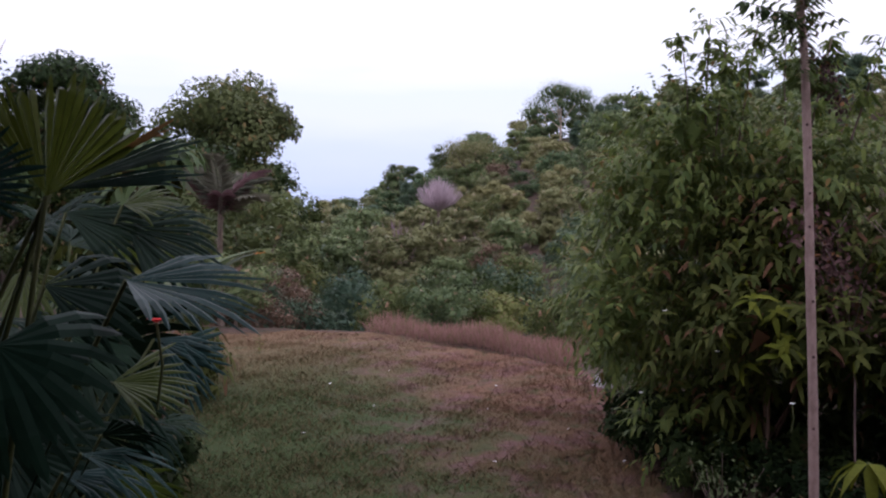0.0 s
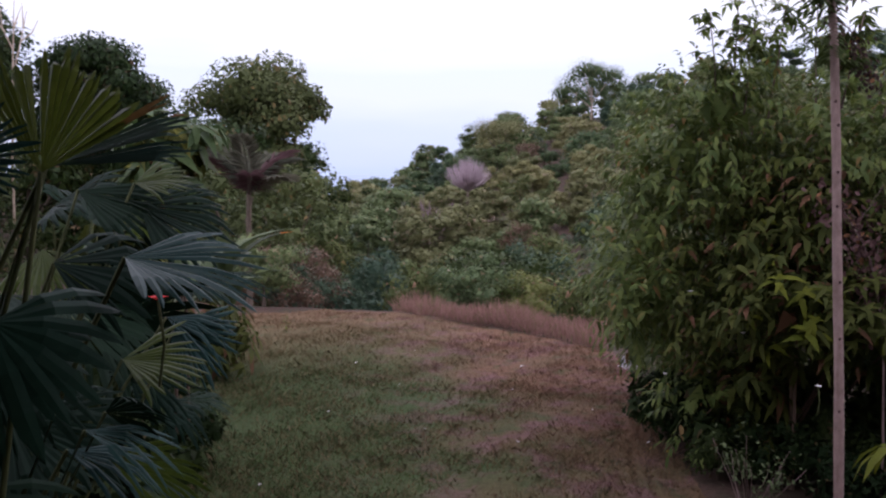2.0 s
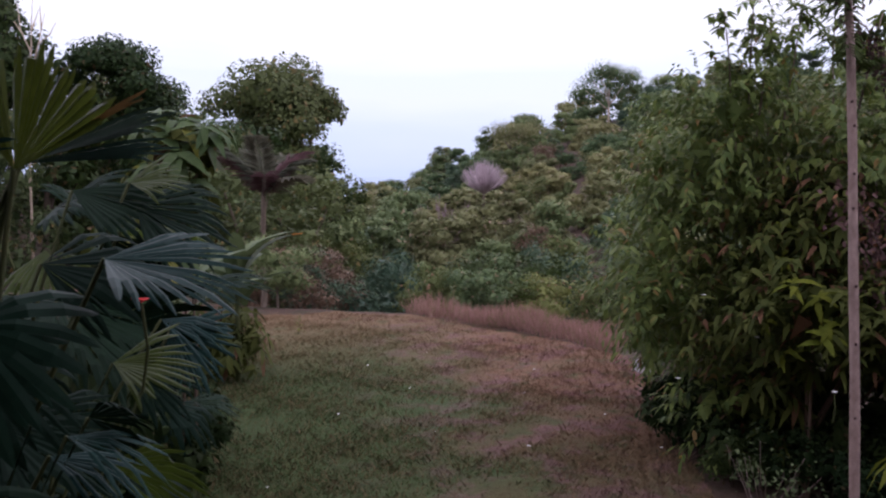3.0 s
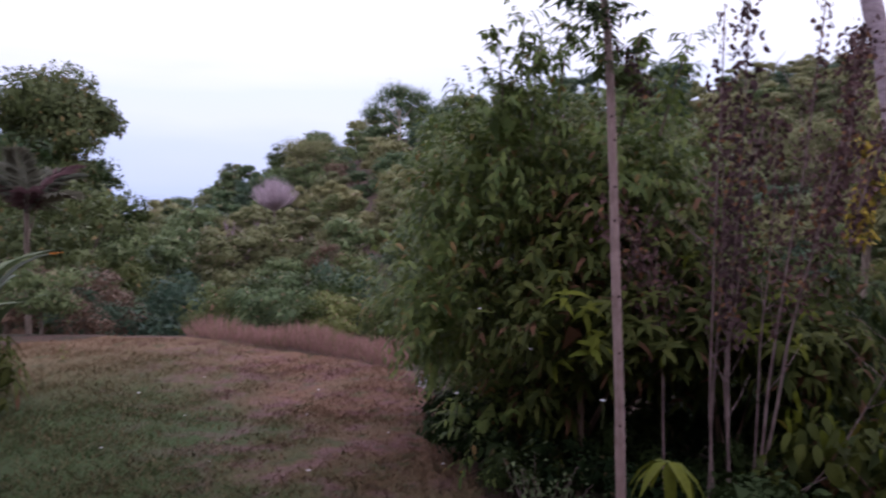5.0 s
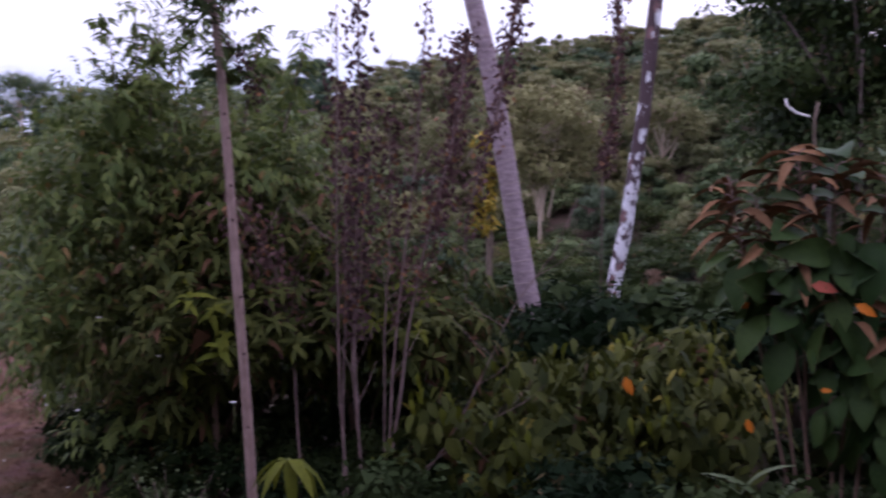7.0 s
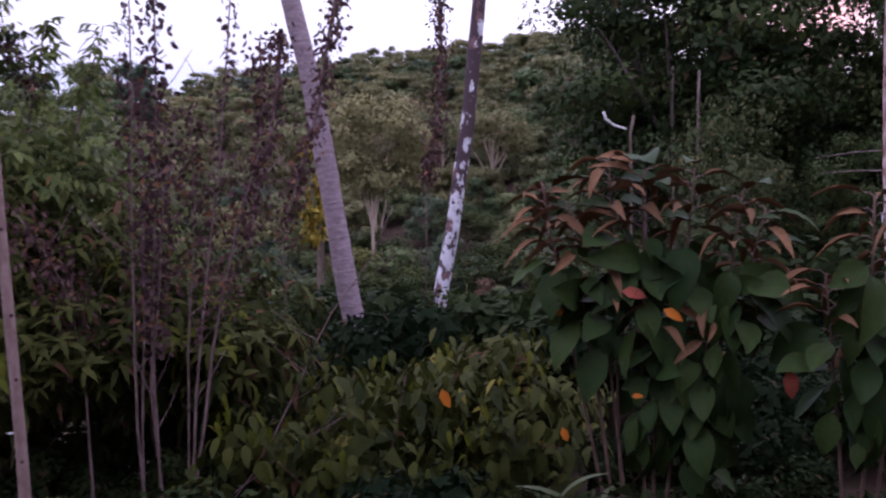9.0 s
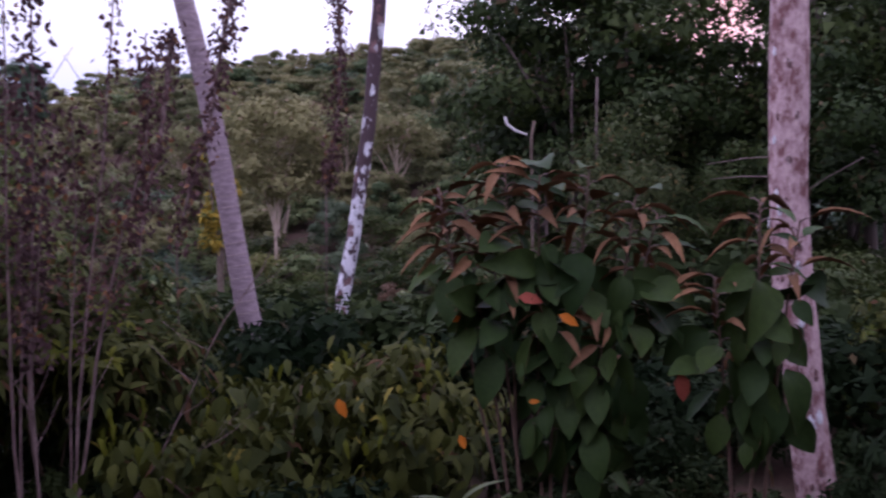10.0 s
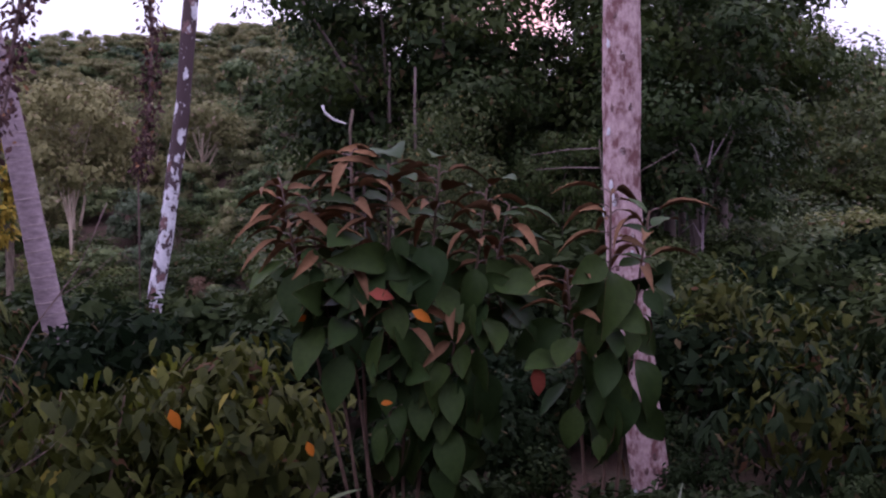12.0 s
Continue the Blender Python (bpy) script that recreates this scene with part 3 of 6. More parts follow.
    kinds["wood"] = [make_tree(seed=31, label="lumpy mid-green tree behind the palms", leaf=M["lit_tone_leaf"], bark=M["bark"], spread_r=0.36, lobes=17, each=125, **wood),
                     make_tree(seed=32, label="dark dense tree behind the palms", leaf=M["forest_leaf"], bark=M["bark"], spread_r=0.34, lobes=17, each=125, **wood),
                     make_tree(seed=33, label="soft olive tree behind the palms", leaf=M["hill_leaf"], bark=M["bark"], spread_r=0.36, lobes=17, each=125, **wood)]
    # unseen trees, added to block light from beside and behind the camera
    coarse = dict(name="garden_tree", category="tree", group="trees round the house", limb_count=3, fine=None)
    kinds["coarse"] = [make_tree(seed=26, label="dense dark tree near the house", leaf=M["dark_leaf"], bark=M["bark"], spread_r=0.4, clear=0.1, lobes=20, each=130, leaf_len=0.04, leaf_wid=0.03, **coarse)]
    under = dict(name="undergrowth_shrub", category="shrub", group="undergrowth", limb_count=3, clear=0.0)
    kinds["under"] = [make_tree(seed=23, label="low dark shrub of the forest floor", leaf=M["floor_shade_leaf"], bark=M["bark"], spread_r=0.75, lobes=13, each=100, leaf_len=0.085, leaf_wid=0.042, **under),
                      make_tree(seed=24, label="low bluish-green shrub of the forest floor", leaf=M["under_shade_leaf"], bark=M["bark"], spread_r=0.75, lobes=13, each=100, leaf_len=0.085, leaf_wid=0.036, **under),
                      make_tree(seed=25, label="low deep-green shrub of the forest floor", leaf=M["floor_shade_leaf"], bark=M["bark"], spread_r=0.7, lobes=13, each=100, leaf_len=0.09, leaf_wid=0.045, **under)]
    return kinds


protos = make_protos()


def plant_out():
    rng = np.random.default_rng(77)
    pick = lambda kind: protos[kind][rng.integers(len(protos[kind]))]  # noqa: E731

    def scatter(az0, az1, r0, r1, gap, chooser, low_deg, grow=0.6, h_min=1.2, h_max=13.0, wide=1.0, over=0.0, skip=None):
        r = r0
        while r < r1:
            step = np.degrees(gap / r)
            for az in np.arange(az0 + rng.uniform(0, step), az1, step):
                rr, a = r + rng.uniform(-0.4, 0.4) * gap, az + rng.uniform(-0.35, 0.35) * step
                x, y = rr * math.sin(radians(a)), rr * math.cos(radians(a))
                if skip and skip(x, y, rr, a):
                    continue
                s = np.clip((rr - r0) / max(reach(a) - r0, 1), 0, 1) ** grow
                limit = low_deg + (skyline(a) + over - low_deg) * s
                h = 2 + rr * math.tan(radians(limit)) - float(ground_z(x, y))
                h = float(np.clip(h * rng.uniform(0.78, 1.06), h_min, h_max))
                put(pick(chooser(rr, a, rng)), x, y, h, rng, wide * rng.uniform(0.85, 1.2))
            r += gap * (0.9 if r < 40 else 1.15)
            gap *= 1.04

    hill = lambda r, a, g: g.choice(["round", "pale", "wood"], p=[0.45, 0.3, 0.25])  # noqa: E731
    valley = lambda r, a, g: g.choice(["bush", "rusty", "dim_tone"], p=[0.72, 0.08, 0.2]) if r < 29 else g.choice(["bush", "rusty", "round", "pale"], p=[0.4, 0.07, 0.33, 0.2])  # noqa: E731
    tall = lambda r, a, g: g.choice(["forest", "lit"], p=[0.93, 0.07])  # noqa: E731
    # bushes below the lawn, then the hillside, the left-hand wood, the forest and its floor
    scatter(-9, 34, 14.6, 38, 2.6, valley, -5.6, 0.75, 1.4, 8.0, 1.0, skip=lambda x, y, r, a: a > 22 and r < 17)
    scatter(34, 60, 15.5, 36, 2.5, lambda r, a, g: g.choice(["dim_tone", "bush", "rusty", "round"], p=[0.6, 0.22, 0.06, 0.12]), -6.0, 1.0, 1.6, 4.0, 1.2, -9.0)
    scatter(1, 36, 39, 96, 3.0, hill, -2.0, 0.75, 3.0, 6.6, 1.2, 1.2)
    # only pale trees beyond 52 m, their leaf colour standing in for haze
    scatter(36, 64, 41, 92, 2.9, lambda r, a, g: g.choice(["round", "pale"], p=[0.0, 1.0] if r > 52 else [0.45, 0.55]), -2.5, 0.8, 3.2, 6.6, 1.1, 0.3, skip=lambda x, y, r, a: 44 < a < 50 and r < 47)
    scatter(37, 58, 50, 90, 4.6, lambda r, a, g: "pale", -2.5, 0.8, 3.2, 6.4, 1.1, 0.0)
    scatter(34, 65, 36, 47, 2.7, lambda r, a, g: g.choice(["dim_tone", "round", "bush", "dim_tone"]), -4.0, 0.3, 2.4, 3.2, 1.45, -12.0)
    scatter(13.4, 16.6, 27, 64, 2.3, lambda r, a, g: g.choice(["bush", "round"]) if r < 38 else g.choice(["round", "pale"]), -5.0, 0.75, 2.0, 6.0, 1.0, 0.5)
    scatter(-42, -1, 24, 46, 4.5, lambda r, a, g: "wood", 2.0, 0.8, 5.0, 12.0, 1.1, 0.8)
    scatter(-14, 0.2, 26, 40, 3.2, lambda r, a, g: g.choice(["wood", "bush", "wood"]), 0.5, 0.7, 3.2, 9.0, 1.1, 0.5)
    scatter(62, 67, 16.0, 26, 3.4, tall, 8.0, 0.8, 4.0, 9.0, 0.9, 0.5)
    scatter(67, 88, 15.5, 25, 3.9, tall, 16.0, 0.8, 5.0, 13.0, 0.9, 8.0, skip=lambda x, y, r, a: 68.5 < a < 79)
    scatter(69, 79, 15.5, 27, 2.6, tall, 8.0, 0.8, 3.0, 6.2, 0.9, -1.6)
    scatter(91, 106, 16.0, 24, 4.4, tall, 7.0, 0.8, 3.0, 9.0, 1.05)
    scatter(57, 108, 12.0, 19, 2.2, lambda r, a, g: g.choice(["dim_tone", "under"]), -2.0, 0.8, 1.6, 3.0, 1.1, -6.0)
    scatter(58, 106, 21, 29, 3.8, lambda r, a, g: g.choice(["dim_tone", "bush"]), 0.0, 0.5, 2.6, 4.0, 1.3, -8.0)
    scatter(62, 84, 34, 60, 9.0, hill, 6.0, 0.8, 6.0, 13.0, 1.15)
    scatter(84, 108, 32, 60, 5.6, lambda r, a, g: "wood", 6.0, 0.8, 6.0, 13.0, 1.15)
    scatter(64, 104, 28, 40, 3.6, lambda r, a, g: "dim_tone", 0.0, 0.5, 2.6, 4.2, 1.4, -8.0)
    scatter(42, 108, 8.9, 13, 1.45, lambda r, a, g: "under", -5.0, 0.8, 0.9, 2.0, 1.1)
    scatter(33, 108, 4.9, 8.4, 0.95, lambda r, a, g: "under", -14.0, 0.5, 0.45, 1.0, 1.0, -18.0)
    # unseen light-blocking trees on both sides and behind
    scatter(124, 150, 5.0, 9.0, 2.4, lambda r, a, g: "coarse", 35.0, 0.8, 4.0, 7.0, 1.0, 20.0)
    scatter(-120, -62, 4.6, 9.0, 2.4, lambda r, a, g: "coarse", 35.0, 0.8, 4.0, 7.0, 1.0, 20.0)
    scatter(114, 310, 10.0, 16, 5.5, lambda r, a, g: "coarse", 28.0, 0.8, 6.0, 13.0, 1.1, 20.0)

    # trees that close the skyline behind the palms, at the forest's edge and on the ridge
    for kind, k, az, r, top in (("wood", 2, -10.2, 33, 6.1), ("wood", 1, -13.4, 28, 5.9), ("wood", 0, -8.6, 34, 5.5), ("wood", 2, -7.0, 35, 5.0), ("wood", 1, -16.2, 27, 5.9), ("wood", 1, -5.2, 33, 4.2),
                                ("wood", 0, 93.5, 46, 9.7), ("wood", 0, 90.5, 45, 10.0), ("wood", 1, 87.5, 47, 12.0), ("wood", 2, 92.0, 40, 8.6), ("wood", 2, 95.5, 42, 9.2), ("wood", 1, 85.5, 40, 11.4), ("wood", 1, 88.6, 38, 9.0), ("forest", 0, 81.5, 20, 9.2), ("forest", 1, 84.5, 21, 9.0), ("wood", 1, -1.4, 34, 3.7), ("wood", 1, -3.4, 33, 4.2), ("wood", 1, 0.4, 36, 2.3), ("round", 0, 57.0, 60, 11.2), ("pale", 0, 58.5, 64, 12.4), ("round", 1, 19.5, 70, 8.6), ("round", 0, 22.5, 72, 9.2),
                                ("forest", 2, 63.2, 22, 6.3), ("forest", 0, 65.6, 19, 8.0), ("forest", 1, 66.8, 20, 9.4), ("forest", 1, 67.8, 19, 8.6), ("forest", 2, 71.4, 21, 6.0), ("forest", 2, 73.8, 21, 5.5), ("forest", 1, 75.6, 20, 5.3), ("forest", 1, 78.6, 20, 8.4)):
        x, y = r * math.sin(radians(az)), r * math.cos(radians(az))
        put(protos[kind][k], x, y, top - float(ground_z(x, y)), rng, 1.05)
    # shrubs added to darken the hollow below the rosette shrubs
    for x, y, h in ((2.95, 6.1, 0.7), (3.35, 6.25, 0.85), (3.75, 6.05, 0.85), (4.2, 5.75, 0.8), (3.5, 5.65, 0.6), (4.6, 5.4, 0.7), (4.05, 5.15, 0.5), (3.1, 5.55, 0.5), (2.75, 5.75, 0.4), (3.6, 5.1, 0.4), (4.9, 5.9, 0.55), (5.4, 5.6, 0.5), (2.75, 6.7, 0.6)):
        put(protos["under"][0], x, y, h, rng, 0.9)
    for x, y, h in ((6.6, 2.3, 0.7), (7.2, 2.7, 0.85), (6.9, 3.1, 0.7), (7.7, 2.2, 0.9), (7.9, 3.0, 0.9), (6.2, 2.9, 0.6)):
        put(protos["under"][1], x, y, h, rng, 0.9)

    # low shrubs added as a dark fill for the shade under the fan palms
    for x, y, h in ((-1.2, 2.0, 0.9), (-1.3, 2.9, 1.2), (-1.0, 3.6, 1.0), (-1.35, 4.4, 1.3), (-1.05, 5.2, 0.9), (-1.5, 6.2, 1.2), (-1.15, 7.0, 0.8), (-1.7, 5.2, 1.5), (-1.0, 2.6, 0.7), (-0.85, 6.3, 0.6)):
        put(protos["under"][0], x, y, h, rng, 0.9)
    scatter(36, 63, 78, 90, 2.2, lambda r, a, g: g.choice(["round", "pale"]), 6.0, 0.5, 2.8, 3.6, 1.7, -1.0)


plant_out()
for group_of in protos.values():
    for proto in group_of:
        clear_away(proto)


def basis(at, along, face, size=1.0):
    """A pose whose y points along, whose z is as near as can be to face."""
    y = Vector(along).normalized()
    x = y.cross(Vector(face)).normalized()
    z = x.cross(y)
    m = Matrix((x, y, z)).transposed().to_4x4()
    return Matrix.Translation(at) @ m @ Matrix.Diagonal((size, size, size, 1))


def stem(name, points, r0, r1, mat, parent, label="", sides=6):
    v, f = tube(points, np.linspace(r0, r1, len(points)), sides)
    return part(name, mesh_of(name, v, f, mat, smooth=True), parent, label)


# ---- fan palms beside the lawn ----
def fan_blade(seed, span, mat, pleats=24, droop=0.25, split=0.55, torn=0.0, limp=0.1, fold=1.0):
    """A pleated fan leaf of radius 1: y is the middle rib, z its upper side. Beyond `split` the strips part, sway and hang."""
    rng = np.random.default_rng(seed)
    edges = np.radians(np.linspace(-span / 2, span / 2, pleats + 1))
    edges[1:-1] += rng.normal(0, 0.12 * radians(span / pleats), pleats - 1)
    wave = rng.uniform(0, 6)
    verts, tris = [(0, 0, 0)], []

    def pt(a, r, lift):
        return (r * math.sin(a), r * math.cos(a), lift - droop * r * r + 0.1 * r * abs(math.sin(a)) + 0.05 * r * math.sin(2.5 * a + wave))

    for i in range(pleats):
        a, b = edges[i], edges[i + 1]
        m, half = (a + b) / 2, (b - a) / 2
        if rng.random() < 0.5 * torn and 0 < i < pleats - 1:
            continue
        far = (0.8 + 0.2 * math.cos(m * 0.9)) * rng.uniform(0.86, 1.05) * (rng.uniform(0.62, 1) if rng.random() < torn else 1)
        ss = split * rng.uniform(0.85, 1.2)
        sway, sag = rng.normal(0, 0.5) * half, rng.uniform(0.0, limp) ** 1.0 + (0.25 * limp if rng.random() < 0.15 else 0)
        k = len(verts)
        verts += [pt(a, ss, -0.009 * fold), pt(m, ss, 0.012 * fold), pt(b, ss, -0.009 * fold)]
        tris += [(0, k + 1, k), (0, k + 2, k + 1)]
        for step, (u, w) in enumerate(((0.5, 0.62), (0.85, 0.3))):
            r, mm = ss + (far - ss) * u, m + sway * u * u
            j = len(verts)
            verts += [pt(mm - half * w, r, -0.006 - sag * u * u), pt(mm, r, 0.014 * (1 - u) - sag * u * u), pt(mm + half * w, r, -0.006 - sag * u * u)]
            p = j - 3
            tris += [(p, p + 1, j + 1), (p, j + 1, j), (p + 1, p + 2, j + 2), (p + 1, j + 2, j + 1)]
        j = len(verts)
        verts.append(pt(m + sway, far, -sag))
        tris += [(j - 3, j - 2, j), (j - 2, j - 1, j)]
    return mesh_of("blade", verts, tris, mat)


def make_fan_palm(name, label, base, fans, seed):
    """fans: hub, radius, middle-rib way, upper side, span, mesh."""
    rng = np.random.default_rng(seed)
    root = thing(name, label, "palm", "fan palms", Matrix.Translation(base))
    inv = np.array(base)
    for hub, size, way, face, mesh in fans:
        start = np.array((rng.normal(0, 0.12), rng.normal(0, 0.12), -0.05))
        end = np.array(hub) - inv
        mid = start * 0.45 + end * 0.55 + np.array((0, 0, 0.12)) - 0.12 * np.array(unit(np.array(way, float)))
        t = np.linspace(0, 1, 8)[:, None]
        curve = (1 - t) ** 2 * start + 2 * t * (1 - t) * mid + t * t * end
        petiole = stem("petiole", curve, 0.008, 0.004, M["petiole"], root)
        part("leaf", mesh, petiole, m=basis(end, way, face, size))
    return root


M["rose_twig"] = bark_material("rose_twig", (0.2, 0.14, 0.15), (0.34, 0.25, 0.26), 20.0)
M["palm_scar"] = bark_material("palm_scar", (0.22, 0.165, 0.17), (0.36, 0.29, 0.3), 30.0)
M["petiole"] = bark_material("petiole", (0.03, 0.04, 0.014), (0.075, 0.08, 0.03), 20.0)
RT, FW = np.array((0.985, -0.171, 0.0)), np.array((0.171, 0.985, 0.0))


def aim(right, up, ahead):
    return RT * right + np.array((0, 0, 1.0)) * up + FW * ahead


# each blade's colour carries its own shade, sheen or sunlight
blades = {"sunny": fan_blade(1, 100, M["fan_leaf_sunny_tone"], 19, 0.1, 0.74, 0.04, 0.04, 2.6), "open": fan_blade(2, 130, M["fan_leaf_shaded"], 18, 0.3, 0.66, 0.1, 0.1, 0.5), "side": fan_blade(8, 26, M["fan_leaf_blue"], 5, 0.08, 0.75, 0.0, 0.05, 0.8), "withered": fan_blade(12, 8, M["fan_leaf_tan"], 2, 0.05, 0.8, 0.0, 0.04, 0.8),
          "gloss": fan_blade(9, 135, M["fan_leaf_sheen_tone"], 18, 0.14, 0.5, 0.08, 0.08, 0.6), "broad": fan_blade(10, 150, M["fan_leaf_mid"], 9, 0.3, 0.38, 0.0, 0.3, 0.5), "tips": fan_blade(11, 80, M["fan_leaf_sheen_tone"], 9, 0.45, 0.4, 0.15, 0.3, 0.5),
          "droop": fan_blade(3, 125, M["fan_leaf_shaded"], 13, 0.5, 0.55, 0.2, 0.2, 0.5), "narrow": fan_blade(4, 85, M["fan_leaf_shaded"], 11, 0.25, 0.6, 0.1, 0.15, 0.5),
          "young": fan_blade(5, 110, M["fan_leaf_sunny_tone"], 14, 0.2, 0.5, 0.1, 0.12, 0.7), "wide": fan_blade(6, 150, M["fan_leaf_shaded"], 17, 0.38, 0.6, 0.15, 0.18, 0.5), "torn": fan_blade(7, 110, M["fan_leaf_shaded"], 12, 0.45, 0.4, 0.4, 0.25, 0.5)}
front_fans = [
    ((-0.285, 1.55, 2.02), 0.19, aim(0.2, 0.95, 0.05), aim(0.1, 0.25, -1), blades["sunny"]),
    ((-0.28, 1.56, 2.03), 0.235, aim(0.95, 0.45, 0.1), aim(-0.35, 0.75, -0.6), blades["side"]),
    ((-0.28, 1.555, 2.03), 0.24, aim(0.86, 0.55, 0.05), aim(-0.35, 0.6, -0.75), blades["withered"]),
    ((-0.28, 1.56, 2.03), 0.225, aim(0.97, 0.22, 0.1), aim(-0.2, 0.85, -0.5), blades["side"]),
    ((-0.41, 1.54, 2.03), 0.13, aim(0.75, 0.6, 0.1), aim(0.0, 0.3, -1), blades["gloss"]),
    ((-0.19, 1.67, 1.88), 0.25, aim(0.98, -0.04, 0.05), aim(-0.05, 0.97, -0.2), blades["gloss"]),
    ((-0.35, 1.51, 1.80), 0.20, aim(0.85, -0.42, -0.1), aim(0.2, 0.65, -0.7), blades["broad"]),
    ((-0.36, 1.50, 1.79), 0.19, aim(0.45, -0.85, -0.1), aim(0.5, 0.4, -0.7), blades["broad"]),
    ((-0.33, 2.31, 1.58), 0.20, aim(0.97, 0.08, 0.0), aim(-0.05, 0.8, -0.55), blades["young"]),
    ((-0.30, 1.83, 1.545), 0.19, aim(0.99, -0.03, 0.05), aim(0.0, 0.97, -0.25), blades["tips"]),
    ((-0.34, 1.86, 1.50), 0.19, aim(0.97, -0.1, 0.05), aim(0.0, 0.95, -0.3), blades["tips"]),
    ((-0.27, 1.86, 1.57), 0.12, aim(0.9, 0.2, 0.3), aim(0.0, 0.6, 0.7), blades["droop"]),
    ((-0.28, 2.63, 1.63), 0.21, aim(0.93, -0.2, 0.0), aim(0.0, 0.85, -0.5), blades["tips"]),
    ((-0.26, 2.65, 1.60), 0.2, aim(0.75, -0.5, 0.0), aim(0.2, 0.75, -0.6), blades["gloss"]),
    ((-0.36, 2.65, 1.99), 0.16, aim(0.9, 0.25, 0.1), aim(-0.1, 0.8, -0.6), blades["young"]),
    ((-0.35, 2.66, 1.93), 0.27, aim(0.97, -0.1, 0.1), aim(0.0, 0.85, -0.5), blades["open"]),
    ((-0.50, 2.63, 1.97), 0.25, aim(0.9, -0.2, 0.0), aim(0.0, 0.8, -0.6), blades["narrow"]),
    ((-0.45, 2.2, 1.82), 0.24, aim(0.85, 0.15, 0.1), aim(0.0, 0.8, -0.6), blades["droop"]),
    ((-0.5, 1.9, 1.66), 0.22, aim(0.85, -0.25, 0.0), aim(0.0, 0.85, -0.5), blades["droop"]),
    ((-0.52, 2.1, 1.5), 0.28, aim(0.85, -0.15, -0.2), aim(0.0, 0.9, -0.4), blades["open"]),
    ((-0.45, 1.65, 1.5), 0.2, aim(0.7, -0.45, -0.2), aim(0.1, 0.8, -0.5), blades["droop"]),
]
make_fan_palm("fan_palm", "broad clump of glossy pleated fan palm leaves", (-0.85, 2.1, 0.0), front_fans, 3)


def back_palm(name, base, seed, count, low, high, lean):
    rng = np.random.default_rng(seed)
    fans = []
    for k in range(count):
        a = rng.uniform(0, 2 * np.pi)
        out = np.array((math.cos(a), math.sin(a), 0)) * rng.uniform(0.1, lean)
        z = rng.uniform(low, high)
        hub = np.array(base) + out + (0, 0, z)
        way = unit(out + rng.normal(0, 0.12, 3) + np.array((0.05, -0.1, rng.uniform(-0.25, 0.5) * lean)))
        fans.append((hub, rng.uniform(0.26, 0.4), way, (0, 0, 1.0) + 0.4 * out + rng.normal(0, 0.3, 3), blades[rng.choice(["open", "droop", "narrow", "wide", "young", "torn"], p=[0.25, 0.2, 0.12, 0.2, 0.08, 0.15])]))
    make_fan_palm(name, "fan palm with dark drooping pleated leaves", base, fans, seed)


back_palm("fan_palm", (-0.85, 3.1, 0), 31, 26, 0.5, 1.9, 0.5)
back_palm("fan_palm", (-1.25, 2.3, 0), 32, 26, 0.6, 2.0, 0.5)
back_palm("fan_palm", (-0.95, 4.2, 0), 33, 24, 0.4, 1.9, 0.5)
back_palm("fan_palm", (-1.6, 3.3, 0), 34, 22, 0.6, 2.2, 0.6)
back_palm("fan_palm", (-0.85, 1.45, 0), 35, 14, 0.3, 1.25, 0.35)
back_palm("fan_palm", (-1.15, 5.6, 0), 36, 18, 0.3, 1.6, 0.5)


def make_flower(at, mat="red_flower", label="small bright red flower among palm leaves", group="red flowers", size=1.0, count=6):
    root = thing("flower", label, "flower", group, Matrix.Translation(at))
    for k in range(count):
        a = k * 2 * math.pi / count
        v, f = leaves(np.zeros((1, 3)), np.array([[math.cos(a), math.sin(a), 0.6]]), np.array([[0, 0, 1.0]]), [0.022 * size], [0.014 * size], 0.2, True)
        part("petal", mesh_of("petal", v, f, M[mat]), root)
    stem("stalk", [(0, 0, -0.16), (0.01, 0, -0.08), (0, 0, 0)], 0.003, 0.003, M["petiole"], root)


make_flower((-0.4, 1.62, 2.17))
make_flower((-0.16, 1.8, 1.79))


# ---- strap-leaved plants and a young feather palm behind ----
def strap_leaf(seed, mats, tip=0.0):
    """A long paddle leaf of length 1 that arches over; the end may be of a second colour."""
    n, verts, tris, slots = 9, [], [], []
    for i in range(n):
        t = i / (n - 1)
        w = 0.11 * math.sin(math.pi * min(1, t * 0.93 + 0.06)) ** 0.7
        z = 0.10 * t - 0.42 * t ** 2.6
        verts += [(-w, t, z + 0.3 * w), (0, t, z), (w, t, z + 0.3 * w)]
    for i in range(n - 1):
        for j in (0, 1):
            a = 3 * i + j
            tris += [(a, a + 1, a + 4), (a, a + 4, a + 3)]
            slots += [1 if i / (n - 1) > 1 - tip else 0] * 2
    return mesh_of("leaf", verts, tris, mats, slots, True)


